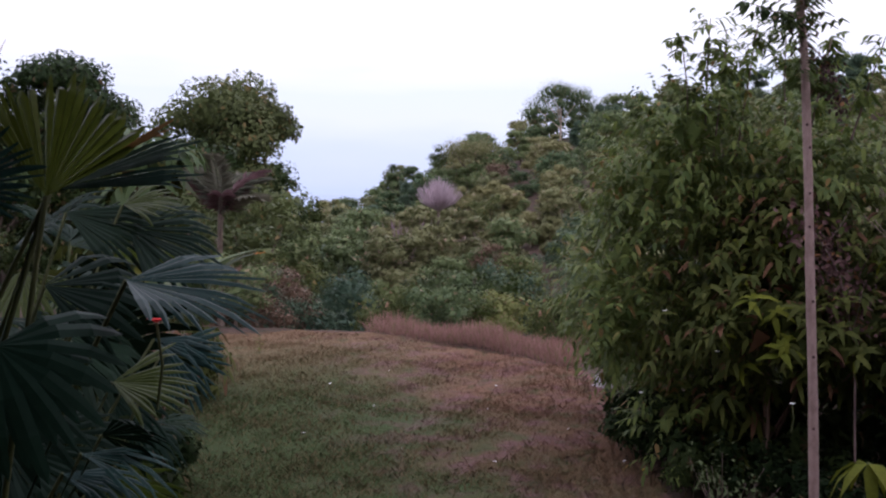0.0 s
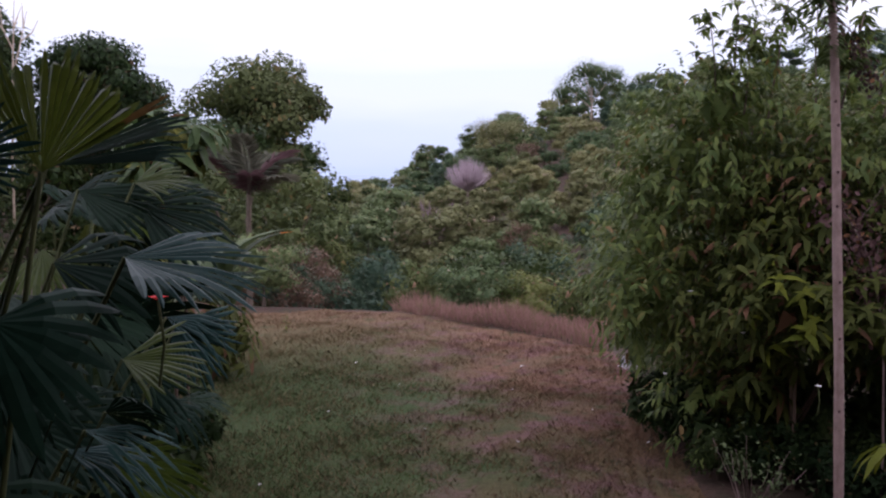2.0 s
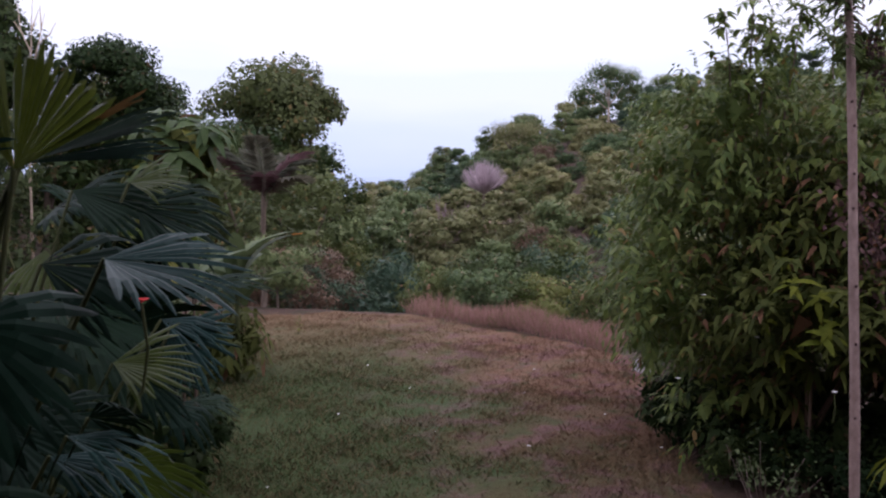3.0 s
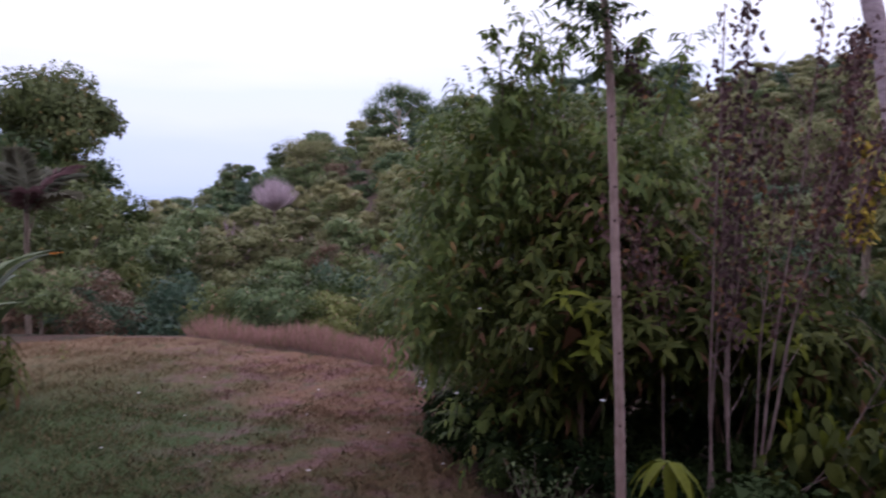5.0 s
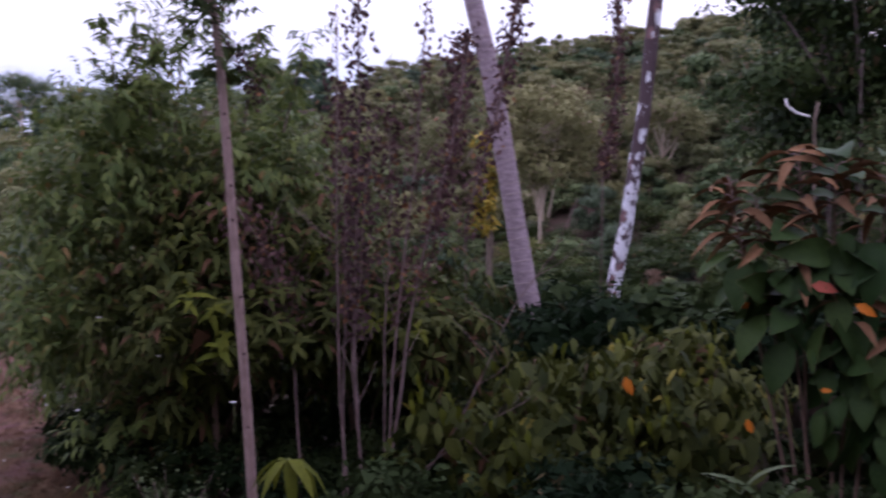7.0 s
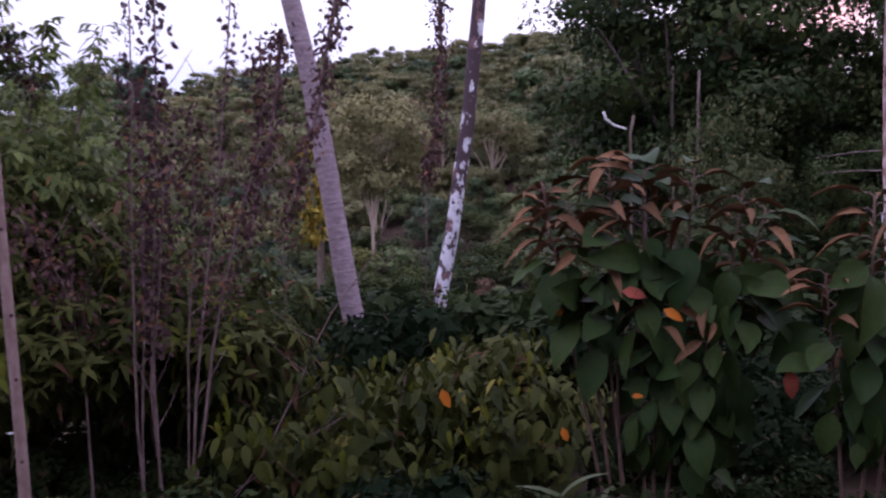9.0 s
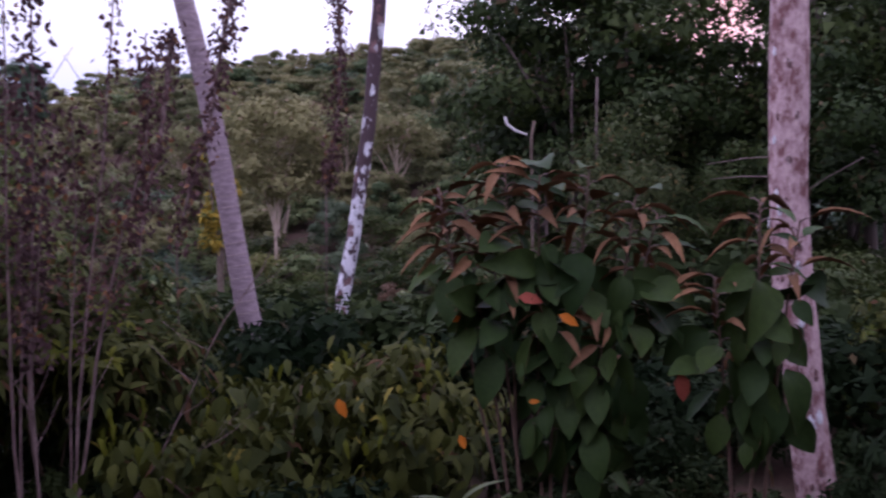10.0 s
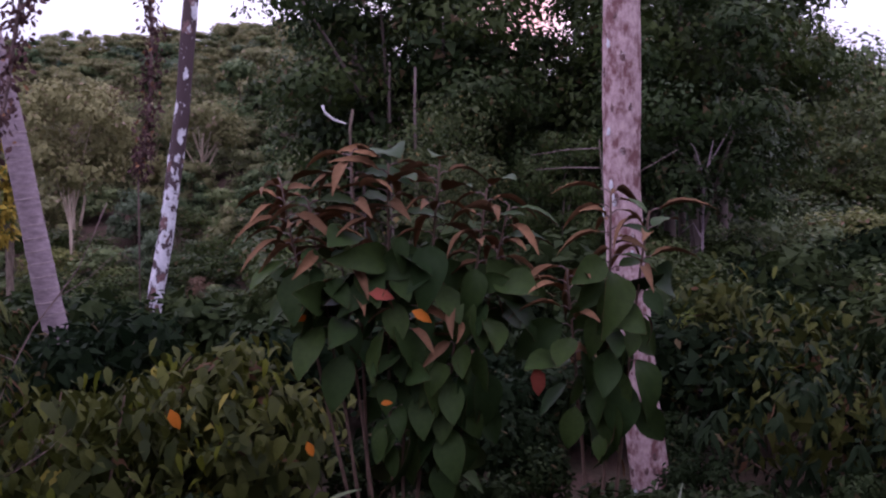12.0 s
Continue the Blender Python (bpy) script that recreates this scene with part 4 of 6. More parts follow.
def make_strap_plant(base, count, size, seed, label, withered=None, hub_z=0.45):
    rng = np.random.default_rng(seed)
    root = thing("broadleaf_plant", label, "plant", "", Matrix.Translation(base))
    plain = strap_leaf(seed, [M["strap_leaf"]])
    for k in range(count):
        a = 2 * math.pi * k / count + rng.normal(0, 0.3)
        way = Vector((math.cos(a), math.sin(a), rng.uniform(0.5, 1.8)))
        hub = Vector((rng.normal(0, 0.05), rng.normal(0, 0.05), rng.uniform(0.75, 1.2) * hub_z))
        part("leaf", plain, root, m=basis(hub, way, (0, 0, 1), size * rng.uniform(0.7, 1.1)))
    if withered:
        part("leaf", strap_leaf(seed + 1, [M["strap_leaf"], M["orange_leaf"]], 0.22), root, "leaf with an orange withered tip", basis((0.05, 0, hub_z * 1.15), withered, (0, 0, 1), 0.68))
    stem("stem", [(0, 0, -0.05), (0, 0, 0.6 * hub_z), (0, 0, 1.2 * hub_z)], 0.03, 0.02, M["petiole"], root)


make_strap_plant((-0.75, 9.0, 0.0), 16, 0.75, 41, "paddle-leaved plant with one orange withered tip", (0.5, 0.17, 0.62), 0.92)
make_strap_plant((-1.15, 7.6, 0.0), 14, 0.8, 42, "paddle-leaved plant beside the fan palms", None, 0.9)


def frond(seed, mat, leaflets=34):
    """A feather frond of length 1 along y that arches, with drooping leaflets."""
    rng = np.random.default_rng(seed)
    t = np.linspace(0.12, 1, leaflets)
    spine = np.stack([0 * t, t * (1 - 0.12 * t), 0.25 * t - 0.5 * t ** 2.4], -1)
    pieces = [tube(np.vstack([[0, 0, 0], spine[::5]]), np.linspace(0.014, 0.004, 1 + len(spine[::5])), 5)]
    for s in (-1, 1):
        way = np.stack([np.full(leaflets, 0.85 * s), 0.45 + 0.5 * t, -0.15 + rng.normal(0, 0.12, leaflets)], -1)
        size = 0.3 * np.sin(np.pi * np.clip(t * 0.9 + 0.08, 0, 1)) ** 0.6 * rng.uniform(0.85, 1.1, leaflets)
        pieces.append(leaves(spine, way, np.tile([0, 0, 1.0], (leaflets, 1)), size, np.full(leaflets, 0.045), 0.35))
    v, f = joined(pieces)
    return mesh_of("frond", v, f, mat)


M["frond_leaf"] = leaf_material("frond_leaf", (0.08, 0.09, 0.065), (0.18, 0.175, 0.135), None, 0, 0.6, 0.2, 0.4)


M["purple_frond"] = leaf_material("purple_frond", (0.085, 0.045, 0.05), (0.17, 0.095, 0.10), None, 0, 0.6, 0.2, 0.4)


def make_feather_palm(base, height, size, seed, mats, label, count=9, bark="palm_bark", trunk_r=0.07, group=""):
    rng = np.random.default_rng(seed)
    root = thing("feather_palm", label, "palm", group, Matrix.Translation(base))
    stem("trunk", wobbly(rng, (0, 0, -0.3), (0, 0, height), 8, 0.03), trunk_r, trunk_r * 0.8, M[bark], root, sides=9)
    kinds = [frond(seed + i, M[m]) for i, m in enumerate(mats)]
    for k in range(count):
        a = 2 * math.pi * k / count + rng.normal(0, 0.2)
        way = Vector((math.cos(a), math.sin(a), rng.uniform(0.5, 2.4)))
        part("frond", kinds[k % len(kinds)], root, m=basis((0, 0, height - 0.05), way, (0, 0, 1), size * rng.uniform(0.8, 1.1)))
    return root


make_feather_palm((-1.18, 17.9, float(ground_z(-1.18, 17.9))), 1.6 - float(ground_z(-1.18, 17.9)), 1.6, 51, ["frond_leaf", "purple_frond", "frond_leaf"],
                  "slender palm with dusty purple-brown fronds", 9, "bark", 0.06)


# ---- special trees of the hillside ----
def stand(root, x, y, sink=0.2, turn=0.0):
    root.matrix_basis = pose(x, y, float(ground_z(x, y)) - sink, 0, 0, turn)
    return root


def top_height(x, y, z):
    return z - float(ground_z(x, y)) + 0.2


big = stand(make_tree("tall_tree", 61, "tall tree with lumpy dark crown lit on top", "tree", M["lit_tone_leaf"], M["bark"], height=top_height(-2.15, 37.9, 7.3), spread_r=3.0, clear=0.1,
                      lobes=40, each=620, leaf_len=0.018, leaf_wid=0.012, flat=0.0, limb_count=14, core=0.15), -2.15, 37.9)
stand(make_tree("tall_tree", 62, "dark tall tree behind the palms", "tree", M["dark_leaf"], M["bark"], height=top_height(-5.9, 27, 7.3), spread_r=1.9, clear=0.15, lobes=26, each=480,
                leaf_len=0.014, leaf_wid=0.009), -5.9, 27)
stand(make_tree("tall_tree", 69, "dark tall tree at the wood's edge", "tree", M["dark_leaf"], M["bark"], height=top_height(-9.0, 26, 8.2), spread_r=2.0, clear=0.15, lobes=26, each=480,
                leaf_len=0.013, leaf_wid=0.008), -9.2, 26)
hx, hy = 24.6, 81.3
stand(make_tree("hilltop_tree", 63, "tall bare-limbed tree crowning the hill", "tree", M["hill_leaf"], M["pale_bark"], height=top_height(hx, hy, 12.2), spread_r=3.4, clear=0.3, lobes=20,
                each=320, leaf_len=0.02, leaf_wid=0.013, limb_count=9), hx, hy)
ux, uy = 14.5, 73.6
stand(make_tree("umbrella_tree", 64, "flat-topped spreading tree on the ridge", "tree", M["pale_haze_leaf"], M["bark"], height=top_height(ux, uy, 6.4), spread_r=3.0, clear=0.32, lobes=22, each=260,
                leaf_len=0.02, leaf_wid=0.013, flat=0.6, limb_count=8), ux, uy)
stand(make_tree("rusty_tree", 65, "rust-brown tree on the green hillside", "tree", M["rusty_leaf"], M["bark"], height=top_height(14.5, 62, 4.4), spread_r=1.7, clear=0.3, lobes=12, each=150,
                leaf_len=0.03, leaf_wid=0.018), 14.5, 62)
stand(make_tree("pale_tree", 66, "tall olive-brown tree with bare pale limbs", "tree", M["pale_haze_leaf"], M["pale_bark"], height=top_height(30.9, 28.6, 7.2), spread_r=3.0, clear=0.42, lobes=34,
                each=230, leaf_len=0.018, leaf_wid=0.011, limb_count=12, trunk_r=0.009), 30.9, 28.6)
stand(make_tree("pale_tree", 67, "bare-topped pinkish tree on the upper slope", "tree", M["rusty_leaf"], M["pale_bark"], height=top_height(46, 40, 9.6), spread_r=2.4, clear=0.4, lobes=16,
                each=70, leaf_len=0.03, leaf_wid=0.012, limb_count=14), 46, 40)
for k, (az, r, z) in enumerate(((41.5, 56, 6.6), (44.5, 62, 8.6), (51.5, 54, 7.6), (54.5, 50, 7.4))):
    px, py = r * math.sin(radians(az)), r * math.cos(radians(az))
    stand(make_tree("pale_tree", 601 + k, "olive-brown hillside tree with bare pale limbs", "tree", M["pale_haze_leaf"], M["pale_bark"], height=top_height(px, py, z), spread_r=2.6, clear=0.45, lobes=20,
                    each=150, leaf_len=0.026, leaf_wid=0.015, limb_count=12, trunk_r=0.014, group="pale hillside trees"), px, py)
stand(make_tree("yellow_shrub", 68, "yellow-leaved shrub in the valley", "shrub", M["yellow_leaf"], M["bark"], height=top_height(17.6, 18.1, 3.7), spread_r=0.8, clear=0.55, lobes=9, each=110, leaf_len=0.03, leaf_wid=0.014), 17.6, 18.1)


def make_broom_tree(x, y, z0, z1, wide, seed):
    """A dead tree whose grey twigs all sweep upwards."""
    rng = np.random.default_rng(seed)
    g = float(ground_z(x, y))
    root = thing("dead_tree", "dead tree with dense lavender-grey upswept twigs", "tree", "", pose(x, y, g))
    z0, z1 = z0 - g, z1 - g
    stem("trunk", wobbly(rng, (0, 0, -0.2), (0, 0, z0), 6, 0.05), 0.1, 0.06, M["bark"], root)
    pieces = []
    for k in range(260):
        a, s = rng.uniform(0, 2 * np.pi), math.sqrt(rng.random())
        top = (wide * s * math.cos(a), wide * s * math.sin(a), z0 + (z1 - z0) * rng.uniform(0.72, 1.0) * math.sqrt(1 - 0.75 * s * s))
        mid = (0.7 * top[0], 0.7 * top[1], z0 + 0.45 * (top[2] - z0))
        pieces.append(tube([(0, 0, z0 - 0.1), mid, top], [0.03, 0.018, 0.008], 3))
    v, f = joined(pieces)
    part("twig_crown", mesh_of("twig_crown", v, f, M["grey_twig"]), root)


make_broom_tree(7.34, 44.36, 1.2, 2.85, 1.2, 71)


def make_snag(name, label, base, lines, mat, r0, r1, limb_mat=None):
    """A bare trunk or branch: polylines in metres from the base."""
    root = thing(name, label, "tree", "", Matrix.Translation(base))
    for k, line in enumerate(lines):
        stem("trunk" if k == 0 else "limb", np.array(line, float) - np.array(base), r0 if k == 0 else r0 * 0.6, r1, M[limb_mat or mat if k else mat], root, sides=7)
    return root


gb = float(ground_z(32.8, 30.15))
make_snag("bare_tree", "pale forked bare tree below the hillside trees", (32.8, 30.15, gb),
          [[(32.75, 30.15, gb - 0.3), (32.72, 30.16, -0.1), (32.8, 30.12, 2.1), (32.73, 30.2, 3.2)],
           [(32.95, 29.98, 0.6), (33.1, 29.8, 1.7), (33.08, 29.84, 2.6), (33.06, 29.85, 3.2), (33.25, 29.57, 4.2)],
           [(33.1, 29.8, 2.4), (33.5, 29.3, 3.3)], [(32.75, 30.18, 2.8), (32.5, 30.45, 3.9)], [(33.2, 29.65, 3.8), (33.7, 29.1, 4.4)]], "pale_bark", 0.1, 0.04)
gb = float(ground_z(-7.0, 23.0))
make_snag("bare_tree", "leafless pale tree with fine twigs against the sky", (-7.0, 23.0, gb),
          [[(-7.0, 23.0, gb - 0.2), (-7.02, 23.0, 2.0), (-6.95, 23.0, 4.2), (-6.9, 23.0, 5.4), (-6.86, 23.0, 6.1)], [(-6.95, 23.0, 4.2), (-6.75, 23.0, 5.0), (-6.6, 23.0, 5.7)], [(-6.93, 23.0, 4.8), (-7.15, 23.0, 5.3), (-7.2, 23.0, 5.9)],
           [(-6.75, 23.0, 5.0), (-6.5, 23.0, 5.2), (-6.35, 23.0, 5.5)], [(-6.9, 23.0, 5.3), (-6.72, 23.0, 5.8)], [(-7.1, 23.0, 5.2), (-7.3, 23.0, 5.5)], [(-6.68, 23.0, 5.3), (-6.7, 23.0, 5.9)]], "pale_bark", 0.035, 0.006)
gb = float(ground_z(14.7, 7.66))
make_snag("dead_branch", "broken pale dead branch in the dark forest", (14.7, 7.66, gb),
          [[(14.76, 7.6, gb - 0.2), (14.78, 7.55, 1.0), (14.76, 7.55, 2.4), (14.76, 7.56, 3.05), (14.78, 7.51, 3.35)], [(14.74, 7.62, 3.12), (14.7, 7.7, 3.15), (14.64, 7.8, 3.19), (14.57, 7.92, 3.3), (14.55, 7.95, 3.42)]], "bark", 0.026, 0.026, "white_plain")
gb = float(ground_z(15.87, 1.97))
make_snag("dead_tree", "thin grey dead tree with crooked forked limbs", (15.87, 1.97, gb),
          [[(15.85, 1.97, gb - 0.2), (15.84, 1.98, 0.78), (15.89, 1.97, 2.02), (15.88, 1.92, 2.3), (15.89, 1.83, 2.73)],
           [(15.88, 1.97, 1.9), (15.87, 2.1, 2.12), (15.87, 2.25, 2.19), (15.86, 2.45, 2.16)], [(15.89, 1.9, 2.35), (15.9, 1.64, 2.81), (15.9, 1.55, 3.0)], [(15.86, 1.98, 1.2), (15.86, 2.12, 1.45), (15.86, 2.3, 1.3)],
           [(15.88, 1.95, 2.1), (15.88, 2.1, 2.6), (15.87, 2.3, 2.9)]], "palm_bark", 0.026, 0.008, "palm_bark")




def make_bare_twigs(base, tips, seed, label):
    """A leafless bush: each long twig forks finely towards its tip."""
    rng = np.random.default_rng(seed)
    g = float(ground_z(base[0], base[1]))
    base = np.array((base[0], base[1], g))
    root = thing("bare_bush", label, "bush", "", Matrix.Translation(base))
    for tip in tips:
        for j in range(5):
            end = np.array(tip) - base + rng.normal(0, 0.22, 3)
            limb = wobbly(rng, (rng.normal(0, 0.1), rng.normal(0, 0.1), -0.1), end, 8, 0.12)
            twig = stem("twig", limb, 0.035, 0.012, M["rose_twig"], root, sides=4)
            pieces = [tube(wobbly(rng, limb[i], limb[i] + 0.45 * (end - limb[3]) * rng.uniform(0.5, 1) + rng.normal(0, 0.16, 3), 4, 0.1), [0.014, 0.012, 0.01, 0.008], 3) for i in (3, 4, 5, 6, 6)]
            v, f = joined(pieces)
            part("fine_twigs", mesh_of("fine_twigs", v, f, M["rose_twig"]), twig)


make_bare_twigs((5.57, 42.7), ((5.04, 42.81, 0.48), (6.35, 42.65, 0.62), (4.12, 42.89, 0.07), (5.6, 42.7, 0.3)), 72, "leafless bush of pinkish grey twigs on the slope")
for line in ([(9.19, 47.2, -0.7), (9.24, 47.24, 1.06)], [(16.43, 7.58, 3.12), (16.32, 7.52, 4.33)], [(15.71, 6.78, 2.66), (15.6, 6.72, 4.1)], [(17.09, 8.47, 3.51), (16.83, 8.49, 5.19)]):
    low, high = np.array(line[0]), np.array(line[1])
    g = float(ground_z(low[0], low[1]))
    foot = np.array((low[0], low[1], g - 0.2))
    far_off = low[1] > 40
    make_snag("bare_tree", "thin pale bare trunk on the slope" if far_off else "slim grey trunk in the dark forest", tuple(foot),
              [[foot, (foot + low) / 2 + (0.03, -0.03, 0), low, (low + high) / 2 + (0.02, 0.02, 0), high]], "pale_bark" if far_off else "bark_grey", 0.06 if far_off else 0.04, 0.022)
gb = float(ground_z(10.27, 2.3))
make_snag("dead_sapling", "thin grey dead sapling with level twigs", (10.27, 2.3, gb),
          [[(10.27, 2.3, gb - 0.1), (10.26, 2.36, 1.2), (10.27, 2.45, 2.0), (10.26, 2.49, 2.5)], [(10.26, 2.49, 2.41), (10.2, 2.8, 2.4), (10.1, 3.16, 2.35)], [(10.27, 2.48, 2.21), (10.2, 2.8, 2.22), (10.12, 3.11, 2.2)],
           [(10.27, 2.42, 1.85), (10.0, 2.15, 2.08), (9.85, 1.98, 2.18), (9.89, 1.67, 2.36)]], "bark_grey", 0.014, 0.004, "bark_grey")


# ---- the near trunks ----
def make_trunk(name, label, points, r0, r1, mat, rings=0, sides=14):
    """A bare standing trunk; rings adds the raised leaf scars of a palm."""
    pts = np.array(points, float)
    t = np.linspace(0, 1, 60 if not rings else rings * 4)
    arc = np.r_[0, np.cumsum(np.linalg.norm(np.diff(pts, axis=0), axis=1))]
    fine = np.stack([np.interp(t * arc[-1], arc, pts[:, k]) for k in range(3)], -1)
    rad = r0 + (r1 - r0) * t
    rng = np.random.default_rng(len(name))
    rad = rad * (1 + 0.03 * np.sin(t * 31) + rng.normal(0, 0.008, len(t)))
    root = thing(name, label, "tree", "", Matrix.Translation(points[0]))
    v, f = tube(fine - pts[0], rad, sides)
    part("trunk", mesh_of("trunk", v, f, M[mat], smooth=True), root)
    for k in range(4, len(t) - 1, 4) if rings else ():
        way = unit(fine[k + 1] - fine[k - 1])
        band = np.array([fine[k] - way * 0.009, fine[k] - way * 0.003, fine[k] + way * 0.003, fine[k] + way * 0.009]) - pts[0] + rng.normal(0, 0.002, 3)
        v, f = tube(band, np.array([0.99, 1.02, 1.022, 0.99]) * rad[k], sides)
        part("leaf_scar_ring", mesh_of("leaf_scar_ring", v, f, M["palm_scar"], smooth=True), root)
    return root


def trunk_patches(root, points, r0, r1, name, mat, count, seed, tall, low, high, face):
    """Ragged flakes of bark or lichen that lie on a trunk, most on the side turned to `face`."""
    rng = np.random.default_rng(seed)
    pts = np.array(points, float)
    arc = np.r_[0, np.cumsum(np.linalg.norm(np.diff(pts, axis=0), axis=1))]
    for k in range(count):
        u = rng.uniform(low, high)
        a0, h = face + rng.normal(0, 0.8), tall * rng.uniform(0.4, 1.4)
        w = h * rng.uniform(0.35, 0.8)
        n = 16
        th = np.linspace(0, 2 * np.pi, n, endpoint=False)
        rag = 1 + rng.normal(0, 0.2, n)
        verts = []
        for ring, lift in ((0.0, 0.005), (0.55, 0.005), (1.0, 0.001)):
            for t, g in zip(th[: 1 if ring == 0 else n], rag):
                z = u + ring * g * h / 2 * math.sin(t)
                rad = r0 + (r1 - r0) * z / arc[-1]
                ang = a0 + ring * g * w / 2 * math.cos(t) / rad
                mid = np.array([np.interp(z, arc, pts[:, i]) for i in range(3)]) - pts[0]
                verts.append(mid + np.array((math.cos(ang), math.sin(ang), 0)) * (rad * 1.015 + lift))
        tris = []
        for i in range(n):
            j = (i + 1) % n
            tris += [(0, 1 + i, 1 + j), (1 + i, 1 + n + i, 1 + n + j), (1 + i, 1 + n + j, 1 + j)]
        part(name, mesh_of(name, verts, tris, M[mat], smooth=True), root)


make_trunk("palm_trunk", "leaning pale grey ringed palm trunk", [(6.97, 6.18, -0.25), (6.87, 6.28, 0.66), (6.81, 6.35, 1.1), (6.75, 6.41, 1.65), (6.69, 6.47, 2.19), (6.63, 6.53, 2.72), (6.56, 6.6, 3.25), (6.47, 6.69, 3.78), (6.2, 6.95, 5.6)], 0.108, 0.076, "palm_bark", 56)
MOTTLED = [(9.3, 7.58, -0.7), (9.465, 7.36, 0.97), (9.53, 7.27, 1.53), (9.594, 7.19, 2.22), (9.657, 7.1, 2.91), (9.7, 7.05, 3.59), (9.74, 6.99, 4.27), (9.8, 6.9, 6.3)]
mottled = make_trunk("mottled_trunk", "slim trunk blotched white and black with lichen", MOTTLED, 0.092, 0.08, "mottled_bark")
trunk_patches(mottled, MOTTLED, 0.092, 0.08, "lichen_patch", "lichen", 15, 201, 0.17, 1.2, 5.4, 3.6)
trunk_patches(mottled, MOTTLED, 0.092, 0.08, "dark_bark_patch", "bark_flake", 16, 202, 0.12, 0.8, 5.4, 3.8)
WHITE = [(7.01, 1.44, -0.35), (7.0, 1.52, 0.26), (6.993, 1.57, 0.64), (6.987, 1.605, 1.01), (6.98, 1.65, 1.385), (6.978, 1.672, 1.756), (6.975, 1.687, 2.12), (6.975, 1.69, 3.21), (6.97, 1.7, 6.3)]
white = make_trunk("white_trunk", "stout whitish-pink trunk with brown bark patches", WHITE, 0.128, 0.118, "white_bark")
trunk_patches(white, WHITE, 0.128, 0.118, "bark_flake", "bark_flake", 46, 203, 0.05, 0.3, 4.2, 2.75)
trunk_patches(white, WHITE, 0.128, 0.118, "lichen_patch", "lichen", 16, 204, 0.07, 0.3, 4.2, 2.6)


def make_sapling(points, seed):
    """The slim pole-like tree: straight stem with dark scars, leafy only at the top."""
    rng = np.random.default_rng(seed)
    root = make_trunk("sapling", "slim straight young tree with dark leaf scars", points, 0.026, 0.018, "pole_bark", 0, 10)
    pts = np.array(points) - np.array(points[0])
    for k, z in enumerate((1.0, 1.35, 1.62, 1.98, 2.14, 2.36, 2.47)):
        p = np.array([np.interp(z, pts[:, 2], pts[:, i]) for i in range(3)])
        way = Vector((-0.5 + 0.25 * (k % 3), -1, 0)).normalized()
        bm = bmesh.new()
        bmesh.ops.create_uvsphere(bm, u_segments=8, v_segments=5, radius=0.008)
        me = bpy.data.meshes.new("scar")
        bm.to_mesh(me)
        bm.free()
        me.materials.append(M["dry_leaf"])
        part("scar", me, root, m=Matrix.Translation(Vector(p) + way * 0.022) @ Matrix.Diagonal((1, 0.5, 1.0, 1)))
    pieces = []
    for k in range(70):
        z = rng.uniform(2.62, 3.5)
        p = np.array([np.interp(z, pts[:, 2], pts[:, i]) for i in range(3)])
        a = rng.uniform(0, 2 * np.pi)
        way = np.array((math.cos(a), math.sin(a), 0.25))
        n = 9
        t = np.linspace(0.2, 1, n)
        rib = p + way * (t * rng.uniform(0.1, 0.32))[:, None]
        s = np.where(np.arange(n) % 2, 1.0, -1.0)[:, None]
        d = np.cross(way, (0, 0, 1.0)) * s + 0.7 * way + (0, 0, -0.5)
        pieces.append(leaves(rib, d, np.tile([0, 0, 1.0], (n, 1)), rng.uniform(0.05, 0.09, n), rng.uniform(0.018, 0.028, n), 0.3))
    v, f = joined(pieces)
    part("crown", mesh_of("crown", v, f, M["dark_leaf"]), root)
    v, f = hanging_dry(rng, np.array([(pts[-1] * 0.75 + (0.03, 0, 0)), pts[-1] * 0.86 + (0.02, 0, 0), pts[-1]]), 160, 0.06)
    part("dry_leaves", mesh_of("dry_leaves", v, f, M["dry_leaf"]), root, "withered dark brown leaves")
    foot = np.array(points[0])
    side = np.array([(2.51, 4.18, 2.76), (2.63, 4.23, 2.72), (2.68, 4.21, 2.61), (2.74, 4.2, 2.44)]) - foot
    twig = stem("twig", side, 0.005, 0.002, M["stalk"], root, sides=4)
    v, f = hanging_dry(rng, side[1:], 110, 0.06, 0.025)
    part("dry_leaves", mesh_of("dry_leaves", v, f, M["dry_leaf"]), twig)
    sprig = np.array([(2.5, 4.19, 2.88), (2.44, 4.22, 2.9), (2.36, 4.21, 2.91), (2.27, 4.19, 2.93), (2.19, 4.17, 2.94)]) - foot
    twig = stem("twig", sprig, 0.004, 0.0015, M["stalk"], root, sides=4)
    n = 34
    u = rng.uniform(0, 4, n)
    at = np.stack([np.interp(u, np.arange(5), sprig[:, k]) for k in range(3)], -1)
    way = np.stack([rng.normal(-0.5, 0.5, n), rng.normal(0, 0.5, n), rng.uniform(-1.2, 0.4, n)], -1)
    v, f = leaves(at, way, np.tile([-0.3, -0.8, 0.5], (n, 1)), rng.uniform(0.04, 0.075, n), rng.uniform(0.014, 0.022, n), 0.3, True)
    part("foliage", mesh_of("foliage", v, f, M["dark_leaf"]), twig)


